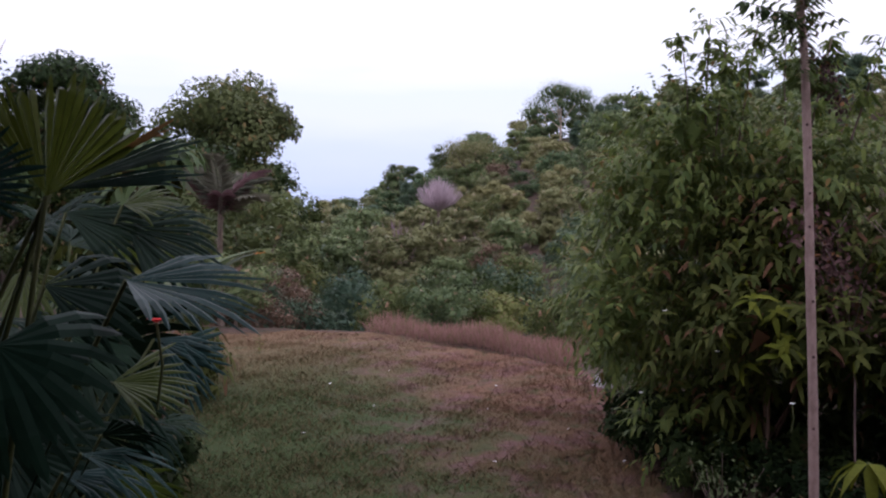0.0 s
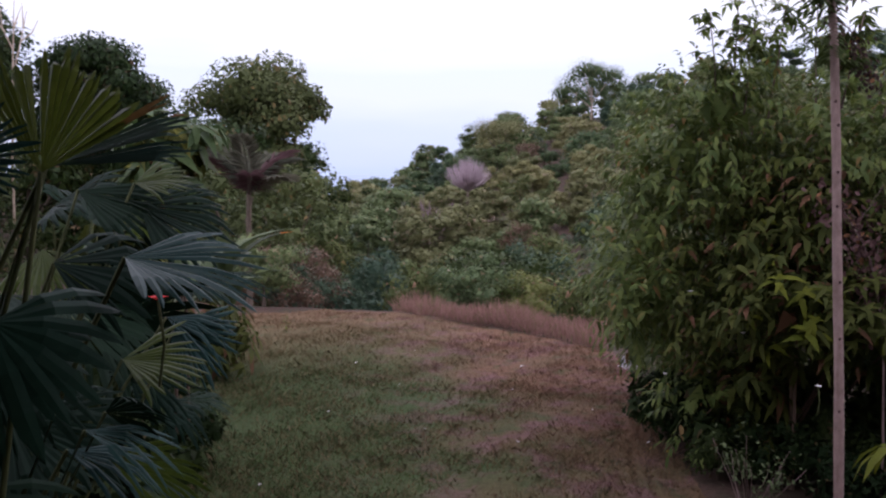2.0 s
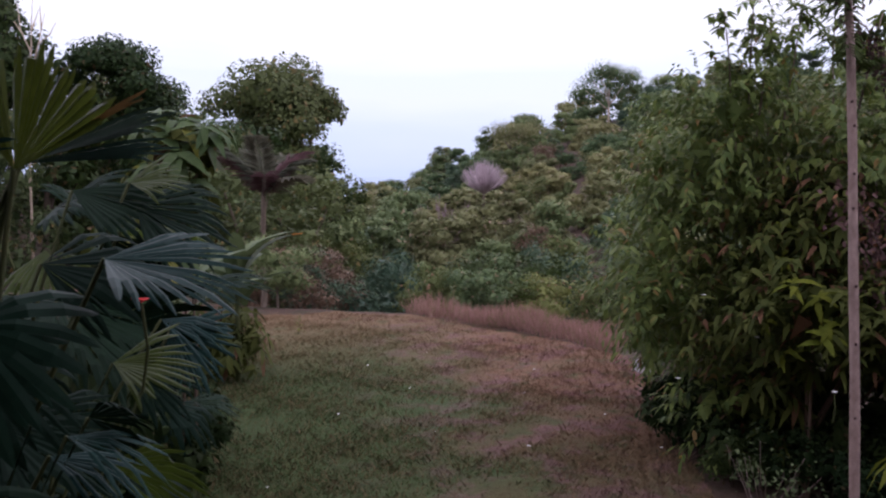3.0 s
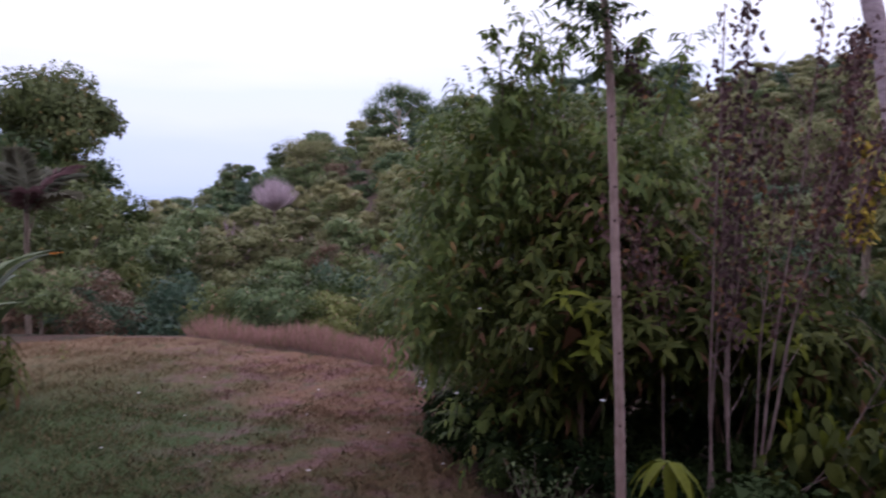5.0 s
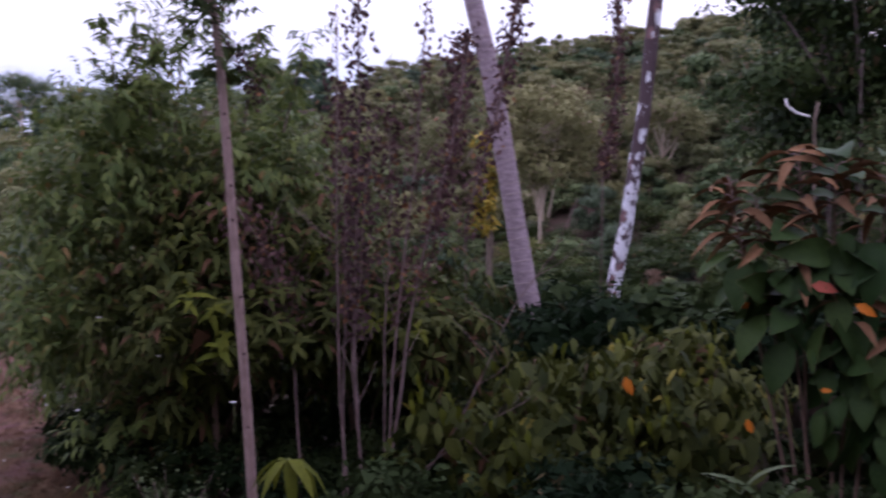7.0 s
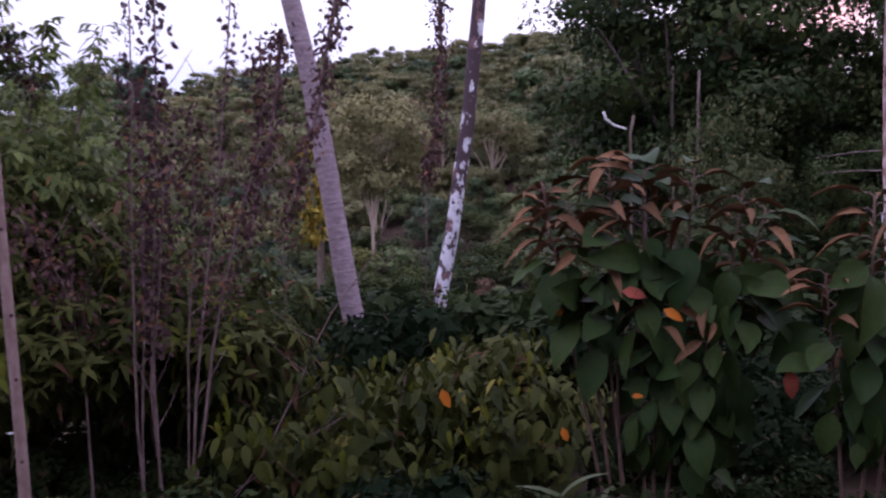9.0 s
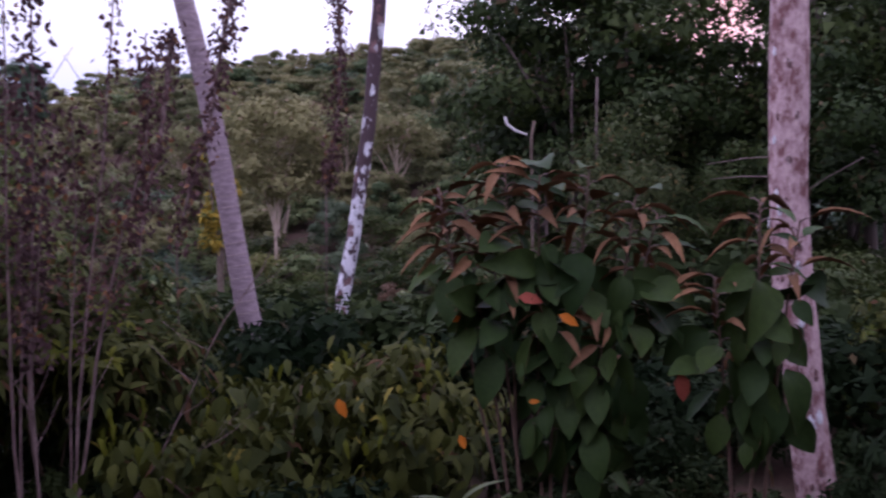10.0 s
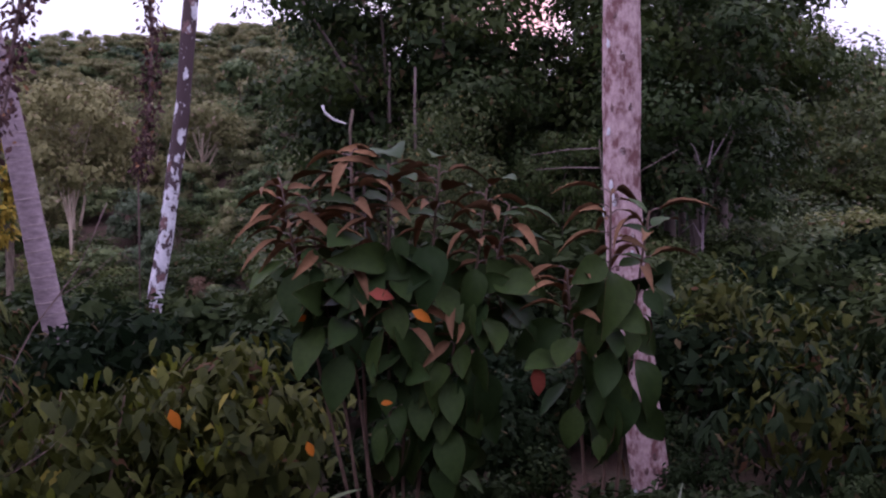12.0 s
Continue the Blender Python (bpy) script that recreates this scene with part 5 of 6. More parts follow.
def hanging_dry(rng, line, count, size, wide=0.03):
    """Curled dry leaves that hang along a line."""
    count, size = int(1.7 * count), 0.62 * size
    arc = np.linspace(0, 1, len(line))
    u = rng.random(count)
    base = np.stack([np.interp(u, arc, line[:, k]) for k in range(3)], -1) + rng.normal(0, wide, (count, 3))
    way = np.stack([rng.normal(0, 0.45, count), rng.normal(0, 0.45, count), -np.ones(count)], -1)
    return leaves(base, way, ball(rng, count), size * rng.uniform(0.5, 1.4, count), size * rng.uniform(0.25, 0.6, count), -0.3, True)


make_sapling([(2.63, 4.115, -0.1), (2.613, 4.124, 0.54), (2.597, 4.133, 1.04), (2.571, 4.147, 1.59), (2.548, 4.16, 2.14), (2.521, 4.175, 2.68), (2.495, 4.19, 2.94), (2.46, 4.21, 3.6)], 81)


def make_stalk(points, seed, leaf_from, count, size=0.08, r=0.011, label="dry upright stalk hung with withered brown leaves", wide=0.035):
    rng = np.random.default_rng(seed)
    pts = np.array(points, float)
    root = thing("dry_stalk", label, "plant", "dry stalks", Matrix.Translation(points[0]))
    t = np.linspace(0, 1, 14)
    arc = np.linspace(0, 1, len(pts))
    line = np.stack([np.interp(t, arc, pts[:, k]) for k in range(3)], -1) - pts[0]
    line[1:] += np.cumsum(rng.normal(0, 0.006, (13, 3)), axis=0)
    r = 0.78 * r
    stem("stem", line, r, r * 0.45, M["stalk"], root, sides=6)
    for k in range(4):
        i = rng.integers(5, 12)
        d = rng.normal(0, 1, 3)
        d = unit(np.array((d[0], d[1], 1.2)))
        stem("twig", [line[i], line[i] + d * 0.15, line[i] + d * 0.3 + (0, 0, 0.04)], r * 0.4, r * 0.15, M["stalk"], root, sides=4)
    if count:
        k = int(leaf_from * 13)
        v, f = hanging_dry(rng, line[k:], count, size, wide)
        part("dry_leaves", mesh_of("dry_leaves", v, f, M["dry_leaf"]), root, "withered brown leaves")
    return root


make_stalk([(3.5, 4.58, -0.05), (3.49, 4.58, 0.25), (3.469, 4.6, 0.85), (3.466, 4.6, 1.65), (3.47, 4.6, 2.28), (3.48, 4.59, 3.05)], 91, 0.55, 70)
make_stalk([(3.6, 4.52, -0.05), (3.57, 4.55, 0.41), (3.55, 4.56, 1.11), (3.58, 4.53, 1.69), (3.64, 4.49, 2.4)], 92, 0.55, 110, 0.09, 0.009, wide=0.06)
make_stalk([(3.57, 4.53, -0.05), (3.56, 4.53, 0.25), (3.515, 4.563, 1.0), (3.547, 4.54, 1.65), (3.57, 4.52, 2.28), (3.57, 4.52, 3.3)], 93, 0.5, 360, 0.09, 0.012, wide=0.045)
make_stalk([(3.63, 4.47, -0.05), (3.657, 4.457, 0.24), (3.7, 4.425, 1.0), (3.777, 4.368, 1.8), (3.823, 4.334, 2.28), (3.872, 4.297, 3.07)], 94, 0.5, 160, 0.075, 0.012, wide=0.03)
make_stalk([(3.62, 4.48, -0.05), (3.678, 4.442, 0.4), (3.794, 4.356, 1.22), (3.893, 4.282, 1.8), (4.015, 4.191, 2.28), (4.009, 4.196, 2.82)], 95, 0.52, 330, 0.085, 0.013, wide=0.05)
make_stalk([(3.6, 4.5, -0.05), (3.779, 4.367, 0.23), (3.994, 4.207, 0.55), (4.158, 4.085, 0.97), (4.281, 3.994, 1.33), (4.458, 3.862, 1.6), (4.582, 3.77, 1.95)], 96, 0.5, 0, 0.05, 0.008, "thin bare green-grey diagonal stem")
make_stalk([(3.6, 4.5, 0.0), (3.834, 4.326, 0.39), (4.047, 4.168, 0.58), (4.317, 3.967, 0.8)], 97, 0.5, 0, 0.05, 0.006, "thin bare pale twig")
make_stalk([(3.6, 4.8, -0.05), (3.62, 4.8, 1.0), (3.65, 4.82, 1.9), (3.6, 4.85, 2.6)], 98, 0.5, 200, 0.09, 0.01, wide=0.06)
make_stalk([(3.4, 4.95, -0.05), (3.35, 4.95, 1.0), (3.27, 5.0, 1.5), (3.1, 5.15, 1.9)], 99, 0.5, 260, 0.09, 0.01, wide=0.07)
make_stalk([(3.75, 4.6, -0.05), (3.78, 4.6, 1.0), (3.85, 4.62, 1.9), (3.82, 4.6, 2.5)], 100, 0.6, 130, 0.09, 0.009, wide=0.05)


def make_dry_vine(points, seed, count, size, wide, tuft=0):
    rng = np.random.default_rng(seed)
    pts = np.array(points, float)
    root = thing("dry_vine", "dead vine thick with withered dark brown leaves", "vine", "dry vines", Matrix.Translation(points[-1]))
    line = pts - pts[-1]
    stem("stem", line, 0.024, 0.005, M["stalk"], root)
    v, f = hanging_dry(rng, line[:-1], count, size, wide)
    if tuft:
        extra = hanging_dry(rng, np.array([line[0] + (-0.25, 0.2, 0.05), line[0], line[0] + (0.25, -0.2, 0.05)]), tuft, size, 0.08)
        v, f = joined([(v, f), extra])
    part("dry_leaves", mesh_of("dry_leaves", v, f, M["dry_leaf"]), root)


make_dry_vine([(6.25, 5.85, 4.1), (6.225, 5.874, 3.62), (6.171, 5.93, 3.24), (6.1, 6.0, 2.66), (5.99, 6.11, 2.17), (5.9, 6.2, 1.68), (5.9, 6.2, 0.2)], 101, 420, 0.12, 0.055)
make_dry_vine([(8.1, 6.3, 4.3), (8.114, 6.282, 3.94), (8.12, 6.274, 3.48), (8.1, 6.3, 2.9), (8.06, 6.35, 2.43), (8.02, 6.4, 2.2), (8.0, 6.42, 0.2)], 102, 560, 0.11, 0.05, 140)
make_dry_vine([(5.3, 5.5, 3.2), (5.293, 5.517, 3.06), (5.238, 5.566, 2.5), (5.153, 5.642, 2.07), (5.116, 5.675, 1.72), (5.1, 5.7, 0.2)], 103, 260, 0.1, 0.06)


# ---- rosette shrubs at the lawn's right side ----
def leaf_unit(seed, mat, wide=0.3, droop=0.45):
    v, f = leaves(np.zeros((1, 3)), np.array([[0, 1.0, 0.12]]), np.array([[0, 0, 1.0]]), [1.0], [wide], droop, True)
    return mesh_of("leaf", v, f, mat, smooth=True)


# the first pair has shade put into its leaf colour
LEAF = {"dusk_tone": [leaf_unit(12, M["under_shade_leaf"], 0.4, 0.8), leaf_unit(13, M["under_shade_leaf"], 0.44, 0.6)], "shrub": [leaf_unit(1, M["shrub_leaf"], 0.33, 1.0), leaf_unit(2, M["shrub_leaf"], 0.36, 0.75)], "tip": [leaf_unit(3, M["tip_leaf"], 0.33, 1.0), leaf_unit(4, M["tip_leaf"], 0.36, 0.75)],
        "umbrella": [leaf_unit(10, M["umbrella_leaf"], 0.3, 0.8), leaf_unit(11, M["umbrella_leaf"], 0.34, 0.6)],
        "low": [leaf_unit(5, M["low_leaf"], 0.54, 0.5), leaf_unit(6, M["low_leaf"], 0.58, 0.35)]}


def make_rosette_shrub(name, label, base, blobs, rosettes, leaf_len, seed, front, near_count=28, kind="shrub", group="", leaf_ratio=0.3, per=9, stems=6, hang=0.0):
    """A shrub whose twigs end in rosettes of long drooping leaves. blobs: centre, radii, in metres from the base. The rosettes that
    face `front` have leaves of their own; the others are joined."""
    rng = np.random.default_rng(seed)
    root = thing(name, label, "shrub", group, Matrix.Translation(base))
    size = np.array([np.prod(r) ** (2 / 3) for _, r in blobs])
    pts, outs = [], []
    for (c, r), k in zip(blobs, np.round(rosettes * size / size.sum()).astype(int)):
        d = ball(rng, k)
        pts.append(np.array(c) + d * np.array(r) * (rng.uniform(0.35, 1.05, (k, 1)) ** 0.5))
        outs.append(d)
    pts, outs = np.concatenate(pts), np.concatenate(outs)
    keep = pts[:, 2] > 0.12
    pts, outs = pts[keep], outs[keep]
    score = pts @ np.array(front)
    order = np.argsort(-score + rng.normal(0, 0.25, len(score)))
    singles = set(order[:near_count].tolist())
    pieces, normals = [], []
    for i, (p, o) in enumerate(zip(pts, outs)):
        axis = unit(0.55 * o + (0, 0, 0.75))
        a = unit(np.cross(axis, (0.3, 0.9, 0.2)))
        b = np.cross(axis, a)
        n = per + int(rng.integers(-2, 3))
        th = np.linspace(0, 2 * np.pi, n, endpoint=False) + rng.uniform(0, 6)
        out = np.cos(th)[:, None] * a + np.sin(th)[:, None] * b
        rise = rng.uniform(-0.3, 0.2, (n, 1)) if kind == "low" else rng.uniform(0.0, 0.7, (n, 1))
        way = unit(out * (1 - 0.5 * hang) + axis * rise - np.array((0, 0, hang)) * rng.uniform(0.6, 1.3, (n, 1)))
        L = leaf_len * rng.uniform(0.6, 1.15, n) * rng.uniform(0.75, 1.15)
        spots = p + rng.normal(0, 0.075 if kind == "low" else 0.018, (n, 3))
        if i in singles:
            bright = "tip" if rng.random() < 0.3 and kind not in ("umbrella", "dusk_tone") else kind
            for w, l, q in zip(way, L, spots):
                part("leaf", LEAF[bright][rng.integers(2)], root, m=basis(q, w, axis, l))
        else:
            v, f = leaves(spots, way, np.tile(axis, (n, 1)), L, L * leaf_ratio, rng.uniform(0.6, 1.1) if kind != "low" else 0.4, True)
            f, nrm = outward(v, f, np.tile(axis, (n, 1)), 0.5)
            pieces.append((v, f))
            normals.append(nrm)
    v, f = joined(pieces)
    part("foliage", mesh_of("foliage", v, f, LEAF[kind][0].materials[0], normals=np.concatenate(normals)), root)
    inner = [(np.array(c), np.array(r) * 0.72) for c, r in blobs]
    v, f, nrm = crown(rng, inner, max(60, 2 * rosettes // len(blobs)), leaf_len * 0.8, leaf_len * 0.35, 0.3, False, -0.9, 0.3, 0.5)
    part("inner_foliage", mesh_of("inner_foliage", v, f, M["shrub_leaf"], normals=nrm), root, "dark inner leaves")
    for k in range(stems):
        target = pts[rng.integers(len(pts))]
        foot = np.array((rng.normal(0, 0.12), rng.normal(0, 0.12), -0.05))
        stem("stem", wobbly(rng, foot, target, 7, 0.12), 0.014, 0.005, M["brown_stem"], root)
    return root


def make_airy_shrub(name, label, base, blobs, sprays, leaf_len, seed, mat="shrub_leaf", stems=7, wands=()):
    """A tall shrub of arching leafy sprays: alternate narrow leaves along thin twigs."""
    rng = np.random.default_rng(seed)
    root = thing(name, label, "shrub", "", Matrix.Translation(base))
    size = np.array([np.prod(r) ** (2 / 3) for _, r in blobs])
    pieces, normals = [], []
    ends = []

    def spray(p, o, long, n):
        way = unit(o * 0.8 + (0, 0, 0.35) + rng.normal(0, 0.25, 3))
        t = np.linspace(0.1, 1, n)[:, None]
        rib = p + way * long * t + np.array((0, 0, -0.3)) * long * t * t
        side = unit(np.cross(way, (0, 0, 1.0) + rng.normal(0, 0.2, 3)))
        s = np.where(np.arange(n) % 2, 1.0, -1.0)[:, None]
        d = side * s + 0.9 * way + np.array((0, 0, -0.45)) + rng.normal(0, 0.35, (n, 3))
        L = leaf_len * rng.uniform(0.55, 1.2, n)
        v, f = leaves(rib, d, np.tile([0, 0, 1.0], (n, 1)) + 0.3 * o, L, L * 0.37, 0.45, True)
        f, nrm = outward(v, f, np.tile(unit(0.7 * o + (0, 0, 0.6)), (n, 1)), 0.6)
        pieces.append((v, f))
        normals.append(nrm)

    for (c, r), k in zip(blobs, np.round(sprays * size / size.sum()).astype(int)):
        d = ball(rng, k)
        ps = np.array(c) + d * np.array(r) * (rng.uniform(0.3, 1.0, (k, 1)) ** 0.5)
        ends += list(ps[: max(2, k // 40)])
        for p, o in zip(ps, d):
            if p[2] > 0.15:
                spray(p, o, rng.uniform(0.16, 0.3), int(rng.integers(8, 13)))
    inner = [(np.array(c), np.array(r) * 0.75) for c, r in blobs]
    v, f, nrm = crown(rng, inner, 110, leaf_len * 0.9, leaf_len * 0.4, 0.3, False, -0.9, 0.3, 0.3)
    part("inner_foliage", mesh_of("inner_foliage", v, f, M[mat], normals=nrm), root)
    for p0, p1 in wands:
        line = wobbly(rng, p0, p1, 8, 0.08)
        stem("twig", line, 0.008, 0.003, M["stalk"], root)
        for k in range(26):
            u = rng.uniform(0.25, 1)
            p = np.array([np.interp(u, np.linspace(0, 1, 8), line[:, i]) for i in range(3)])
            spray(p, unit(rng.normal(0, 1, 3) * (1, 1, 0.4)), rng.uniform(0.1, 0.2), 8)
    v, f = joined(pieces)
    part("foliage", mesh_of("foliage", v, f, M[mat], normals=np.concatenate(normals)), root)
    for k in range(stems):
        foot = np.array((rng.normal(0, 0.15), rng.normal(0, 0.15), -0.05))
        stem("stem", wobbly(rng, foot, ends[k % len(ends)], 7, 0.12), 0.016, 0.005, M["brown_stem"], root)
    return root


make_airy_shrub("tall_shrub", "tall airy yellow-green shrub at the lawn's edge", (3.4, 7.25, 0),
                [((0.0, 0.0, 1.5), (0.95, 0.9, 1.15)), ((-0.4, 0.3, 1.2), (0.55, 0.6, 0.7)), ((0.25, -0.5, 1.9), (0.8, 0.7, 0.85)), ((0.6, -0.9, 1.8), (0.7, 0.6, 0.8)), ((-0.3, -0.1, 0.75), (0.45, 0.6, 0.5)), ((-0.1, -0.8, 0.8), (0.6, 0.5, 0.7)),
                 ((-0.2, -0.6, 2.25), (0.45, 0.4, 0.5)), ((0.35, -0.8, 2.25), (0.5, 0.4, 0.5)), ((-0.4, -0.3, 2.05), (0.5, 0.5, 0.45)), ((0.9, -1.1, 2.0), (0.5, 0.4, 0.5)),
                 ((-0.75, -0.95, 2.15), (0.4, 0.4, 0.55)), ((-0.55, -1.15, 2.5), (0.32, 0.35, 0.42)), ((-0.95, -0.85, 1.5), (0.4, 0.4, 0.5)), ((-0.98, -0.9, 1.15), (0.28, 0.35, 0.35)), ((-0.6, -1.15, 0.5), (0.3, 0.35, 0.35)),
                 ((0.15, -1.5, 2.25), (0.5, 0.35, 0.38))],
                2900, 0.078, 111, "airy_leaf", wands=[((-0.45, -0.95, 2.2), (-0.68, -1.2, 3.12)), ((-0.4, -1.0, 2.3), (-0.52, -1.3, 3.22)), ((-0.35, -1.05, 2.3), (-0.4, -1.3, 3.0)), ((-0.2, -1.1, 2.3), (-0.22, -1.42, 3.2)),
                                                     ((0.1, -1.5, 2.4), (0.16, -1.64, 3.05)), ((0.35, -1.6, 2.4), (0.44, -1.8, 3.05)), ((0.0, -0.5, 2.3), (-0.12, -0.75, 3.25)), ((0.35, -0.8, 2.3), (0.25, -0.9, 3.3)), ((0.55, -1.0, 2.1), (0.7, -1.1, 2.75))])
make_rosette_shrub("rosette_shrub", "dense shrub with whorls of drooping green leaves", (3.2, 5.75, 0),
                   [((-0.1, 0.0, 1.3), (0.8, 0.55, 0.75)), ((0.55, -0.2, 1.35), (0.7, 0.6, 0.7)), ((-0.15, 0.1, 0.5), (0.35, 0.3, 0.35)), ((0.2, 0.0, 1.8), (0.6, 0.5, 0.5)), ((-0.15, -0.5, 1.25), (0.55, 0.4, 0.35)), ((0.3, -0.65, 1.2), (0.5, 0.4, 0.35))], 640, 0.108, 112, (-0.45, -0.9, 0.25), 60, leaf_ratio=0.35, per=8, hang=0.0)
make_rosette_shrub("rosette_shrub", "shrub with light green whorled leaves among dry stalks", (4.3, 5.35, 0),
                   [((0, 0, 1.05), (0.65, 0.5, 0.5)), ((0.5, 0.0, 1.1), (0.6, 0.5, 0.55)), ((-0.3, -0.2, 1.3), (0.5, 0.4, 0.5)), ((0.0, -0.5, 1.05), (0.5, 0.35, 0.3))], 430, 0.11, 113, (-0.6, -0.8, 0.2), 50, leaf_ratio=0.35, per=8, hang=0.0)
make_rosette_shrub("low_shrub", "low bush with hanging yellow-green oval leaves", (4.55, 3.95, 0),
                   [((0, 0, 0.5), (0.7, 0.55, 0.5)), ((-0.4, 0.35, 0.45), (0.6, 0.5, 0.45)), ((0.6, -0.5, 0.5), (0.6, 0.5, 0.45))], 180, 0.125, 114, (-0.75, -0.6, 0.2), 38, "low", leaf_ratio=0.56, per=7, hang=0.6)
make_rosette_shrub("low_shrub", "low bush with arching light green leaves", (5.6, 3.7, 0),
                   [((0, 0, 0.55), (0.65, 0.6, 0.5)), ((0.0, 0.1, 0.85), (0.4, 0.35, 0.3))], 130, 0.12, 115, (-0.8, -0.5, 0.3), 26, "low", leaf_ratio=0.5, hang=0.4)
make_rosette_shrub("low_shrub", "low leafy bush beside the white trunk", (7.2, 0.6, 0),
                   [((0, 0, 0.5), (0.7, 0.7, 0.5)), ((0.2, -0.6, 0.5), (0.7, 0.6, 0.5))], 140, 0.11, 116, (-1, 0.1, 0.3), 12, "dusk_tone", leaf_ratio=0.4, hang=0.7)
make_rosette_shrub("low_shrub", "tall bush with yellowish upper leaves", (8.3, 0.7, 0),
                   [((0, 0, 0.7), (0.6, 0.8, 0.5)), ((0.1, 0.5, 1.1), (0.35, 0.35, 0.3))], 60, 0.11, 117, (-1, 0.1, 0.3), 10, "low", leaf_ratio=0.4, hang=0.4)

def make_big_rosette(at, seed):
    rng = np.random.default_rng(seed)
    root = thing("rosette_plant", "single whorl of large drooping yellow-green leaves", "plant", "", Matrix.Translation((at[0], at[1], 0)))
    me = leaf_unit(9, M["tip_leaf"], 0.3, 0.9)
    stem("stem", [(0.05, 0.05, -0.05), (0.02, 0.03, 0.5), (0, 0, at[2])], 0.012, 0.008, M["petiole"], root)
    for k in range(9):
        a = 2 * math.pi * k / 9 + rng.normal(0, 0.15)
        part("leaf", me, root, m=basis((0, 0, at[2]), (math.cos(a), math.sin(a), rng.uniform(-0.5, 0.1)), (0, 0, 1), rng.uniform(0.13, 0.19)))


make_big_rosette((2.24, 3.18, 1.02), 121)
for spot in ((2.46, 5.61, 1.28), (2.74, 5.44, 1.04), (2.37, 5.76, 0.72), (2.86, 4.76, 0.86)):
    make_flower(spot, "white_plain", "small white blossom on the leafy shrub", "white blossoms", 1.1, 5)


def make_twiggy(base, seed):
    rng = np.random.default_rng(seed)
    root = thing("twiggy_bush", "sparse bush of pale bare twigs with small grey-green leaves", "bush", "", Matrix.Translation(base))
    pieces = []
    for k in range(14):
        a = rng.uniform(0, 2 * np.pi)
        end = np.array((0.35 * math.cos(a) * rng.uniform(0.3, 1), 0.3 * math.sin(a), rng.uniform(0.25, 0.62)))
        line = wobbly(rng, (rng.normal(0, 0.04), rng.normal(0, 0.04), -0.05), end, 7, 0.15)
        stem("twig", line, 0.0035, 0.0015, M["stalk"], root, sides=4)
        n = 13
        base_p = line[rng.integers(4, 7, n)] + rng.normal(0, 0.045, (n, 3))
        pieces.append(leaves(base_p, rng.normal(0, 1, (n, 3)) + (0, 0, 0.1), np.tile([0, 0, 1.0], (n, 1)), rng.uniform(0.025, 0.05, n), rng.uniform(0.014, 0.024, n), 0.2, True))
    v, f = joined(pieces)
    part("foliage", mesh_of("foliage", v, f, M["strap_leaf"]), root)


make_twiggy((2.66, 5.12, 0), 122)


# ---- the large-leaved plants before the forest ----
def big_leaf(seed, arch, cup=0.25, slim=1.0, young=False):
    """An oval leaf of length 1: green above, rusty felt below, with raised side veins and a wavy rim."""
    rng = np.random.default_rng(seed)
    rows_n, cols = 11, 7
    top = np.zeros((rows_n, cols, 3))
    for i in range(rows_n):
        t = i / (rows_n - 1)
        w = 0.29 * slim * (math.sin(math.pi * min(1.0, t ** 0.9 * 0.97 + 0.015)) ** 0.9) * (1.02 - 0.1 * t)
        for j in range(cols):
            s = -1 + 2 * j / (cols - 1)
            z = -arch * t ** 2 + cup * w * s * s + 0.012 * math.cos(9 * t * math.pi) * abs(s) + rng.normal(0, 0.004)
            top[i, j] = (w * s, t * (1 - 0.25 * arch * t), z)
    v = np.concatenate([top.reshape(-1, 3), top.reshape(-1, 3) - (0, 0, 0.006)])
    tris, slots, n = [], [], rows_n * cols
    for i in range(rows_n - 1):
        for j in range(cols - 1):
            a, b, c, d = i * cols + j, i * cols + j + 1, (i + 1) * cols + j + 1, (i + 1) * cols + j
            tris += [(a, b, c), (a, c, d), (n + a, n + c, n + b), (n + a, n + d, n + c)]
            slots += [0, 0, 1, 1]
    return mesh_of("leaf", v, tris, [M["big_leaf_under" if young else "big_leaf_top"], M["big_leaf_under"]], slots, True)


BIG = [big_leaf(1, 0.15), big_leaf(2, 0.35), big_leaf(3, 0.8, 0.4), big_leaf(4, 1.1, 0.5), big_leaf(5, 0.5, 0.7, 0.42, True), big_leaf(6, 0.75, 0.8, 0.36, True)]


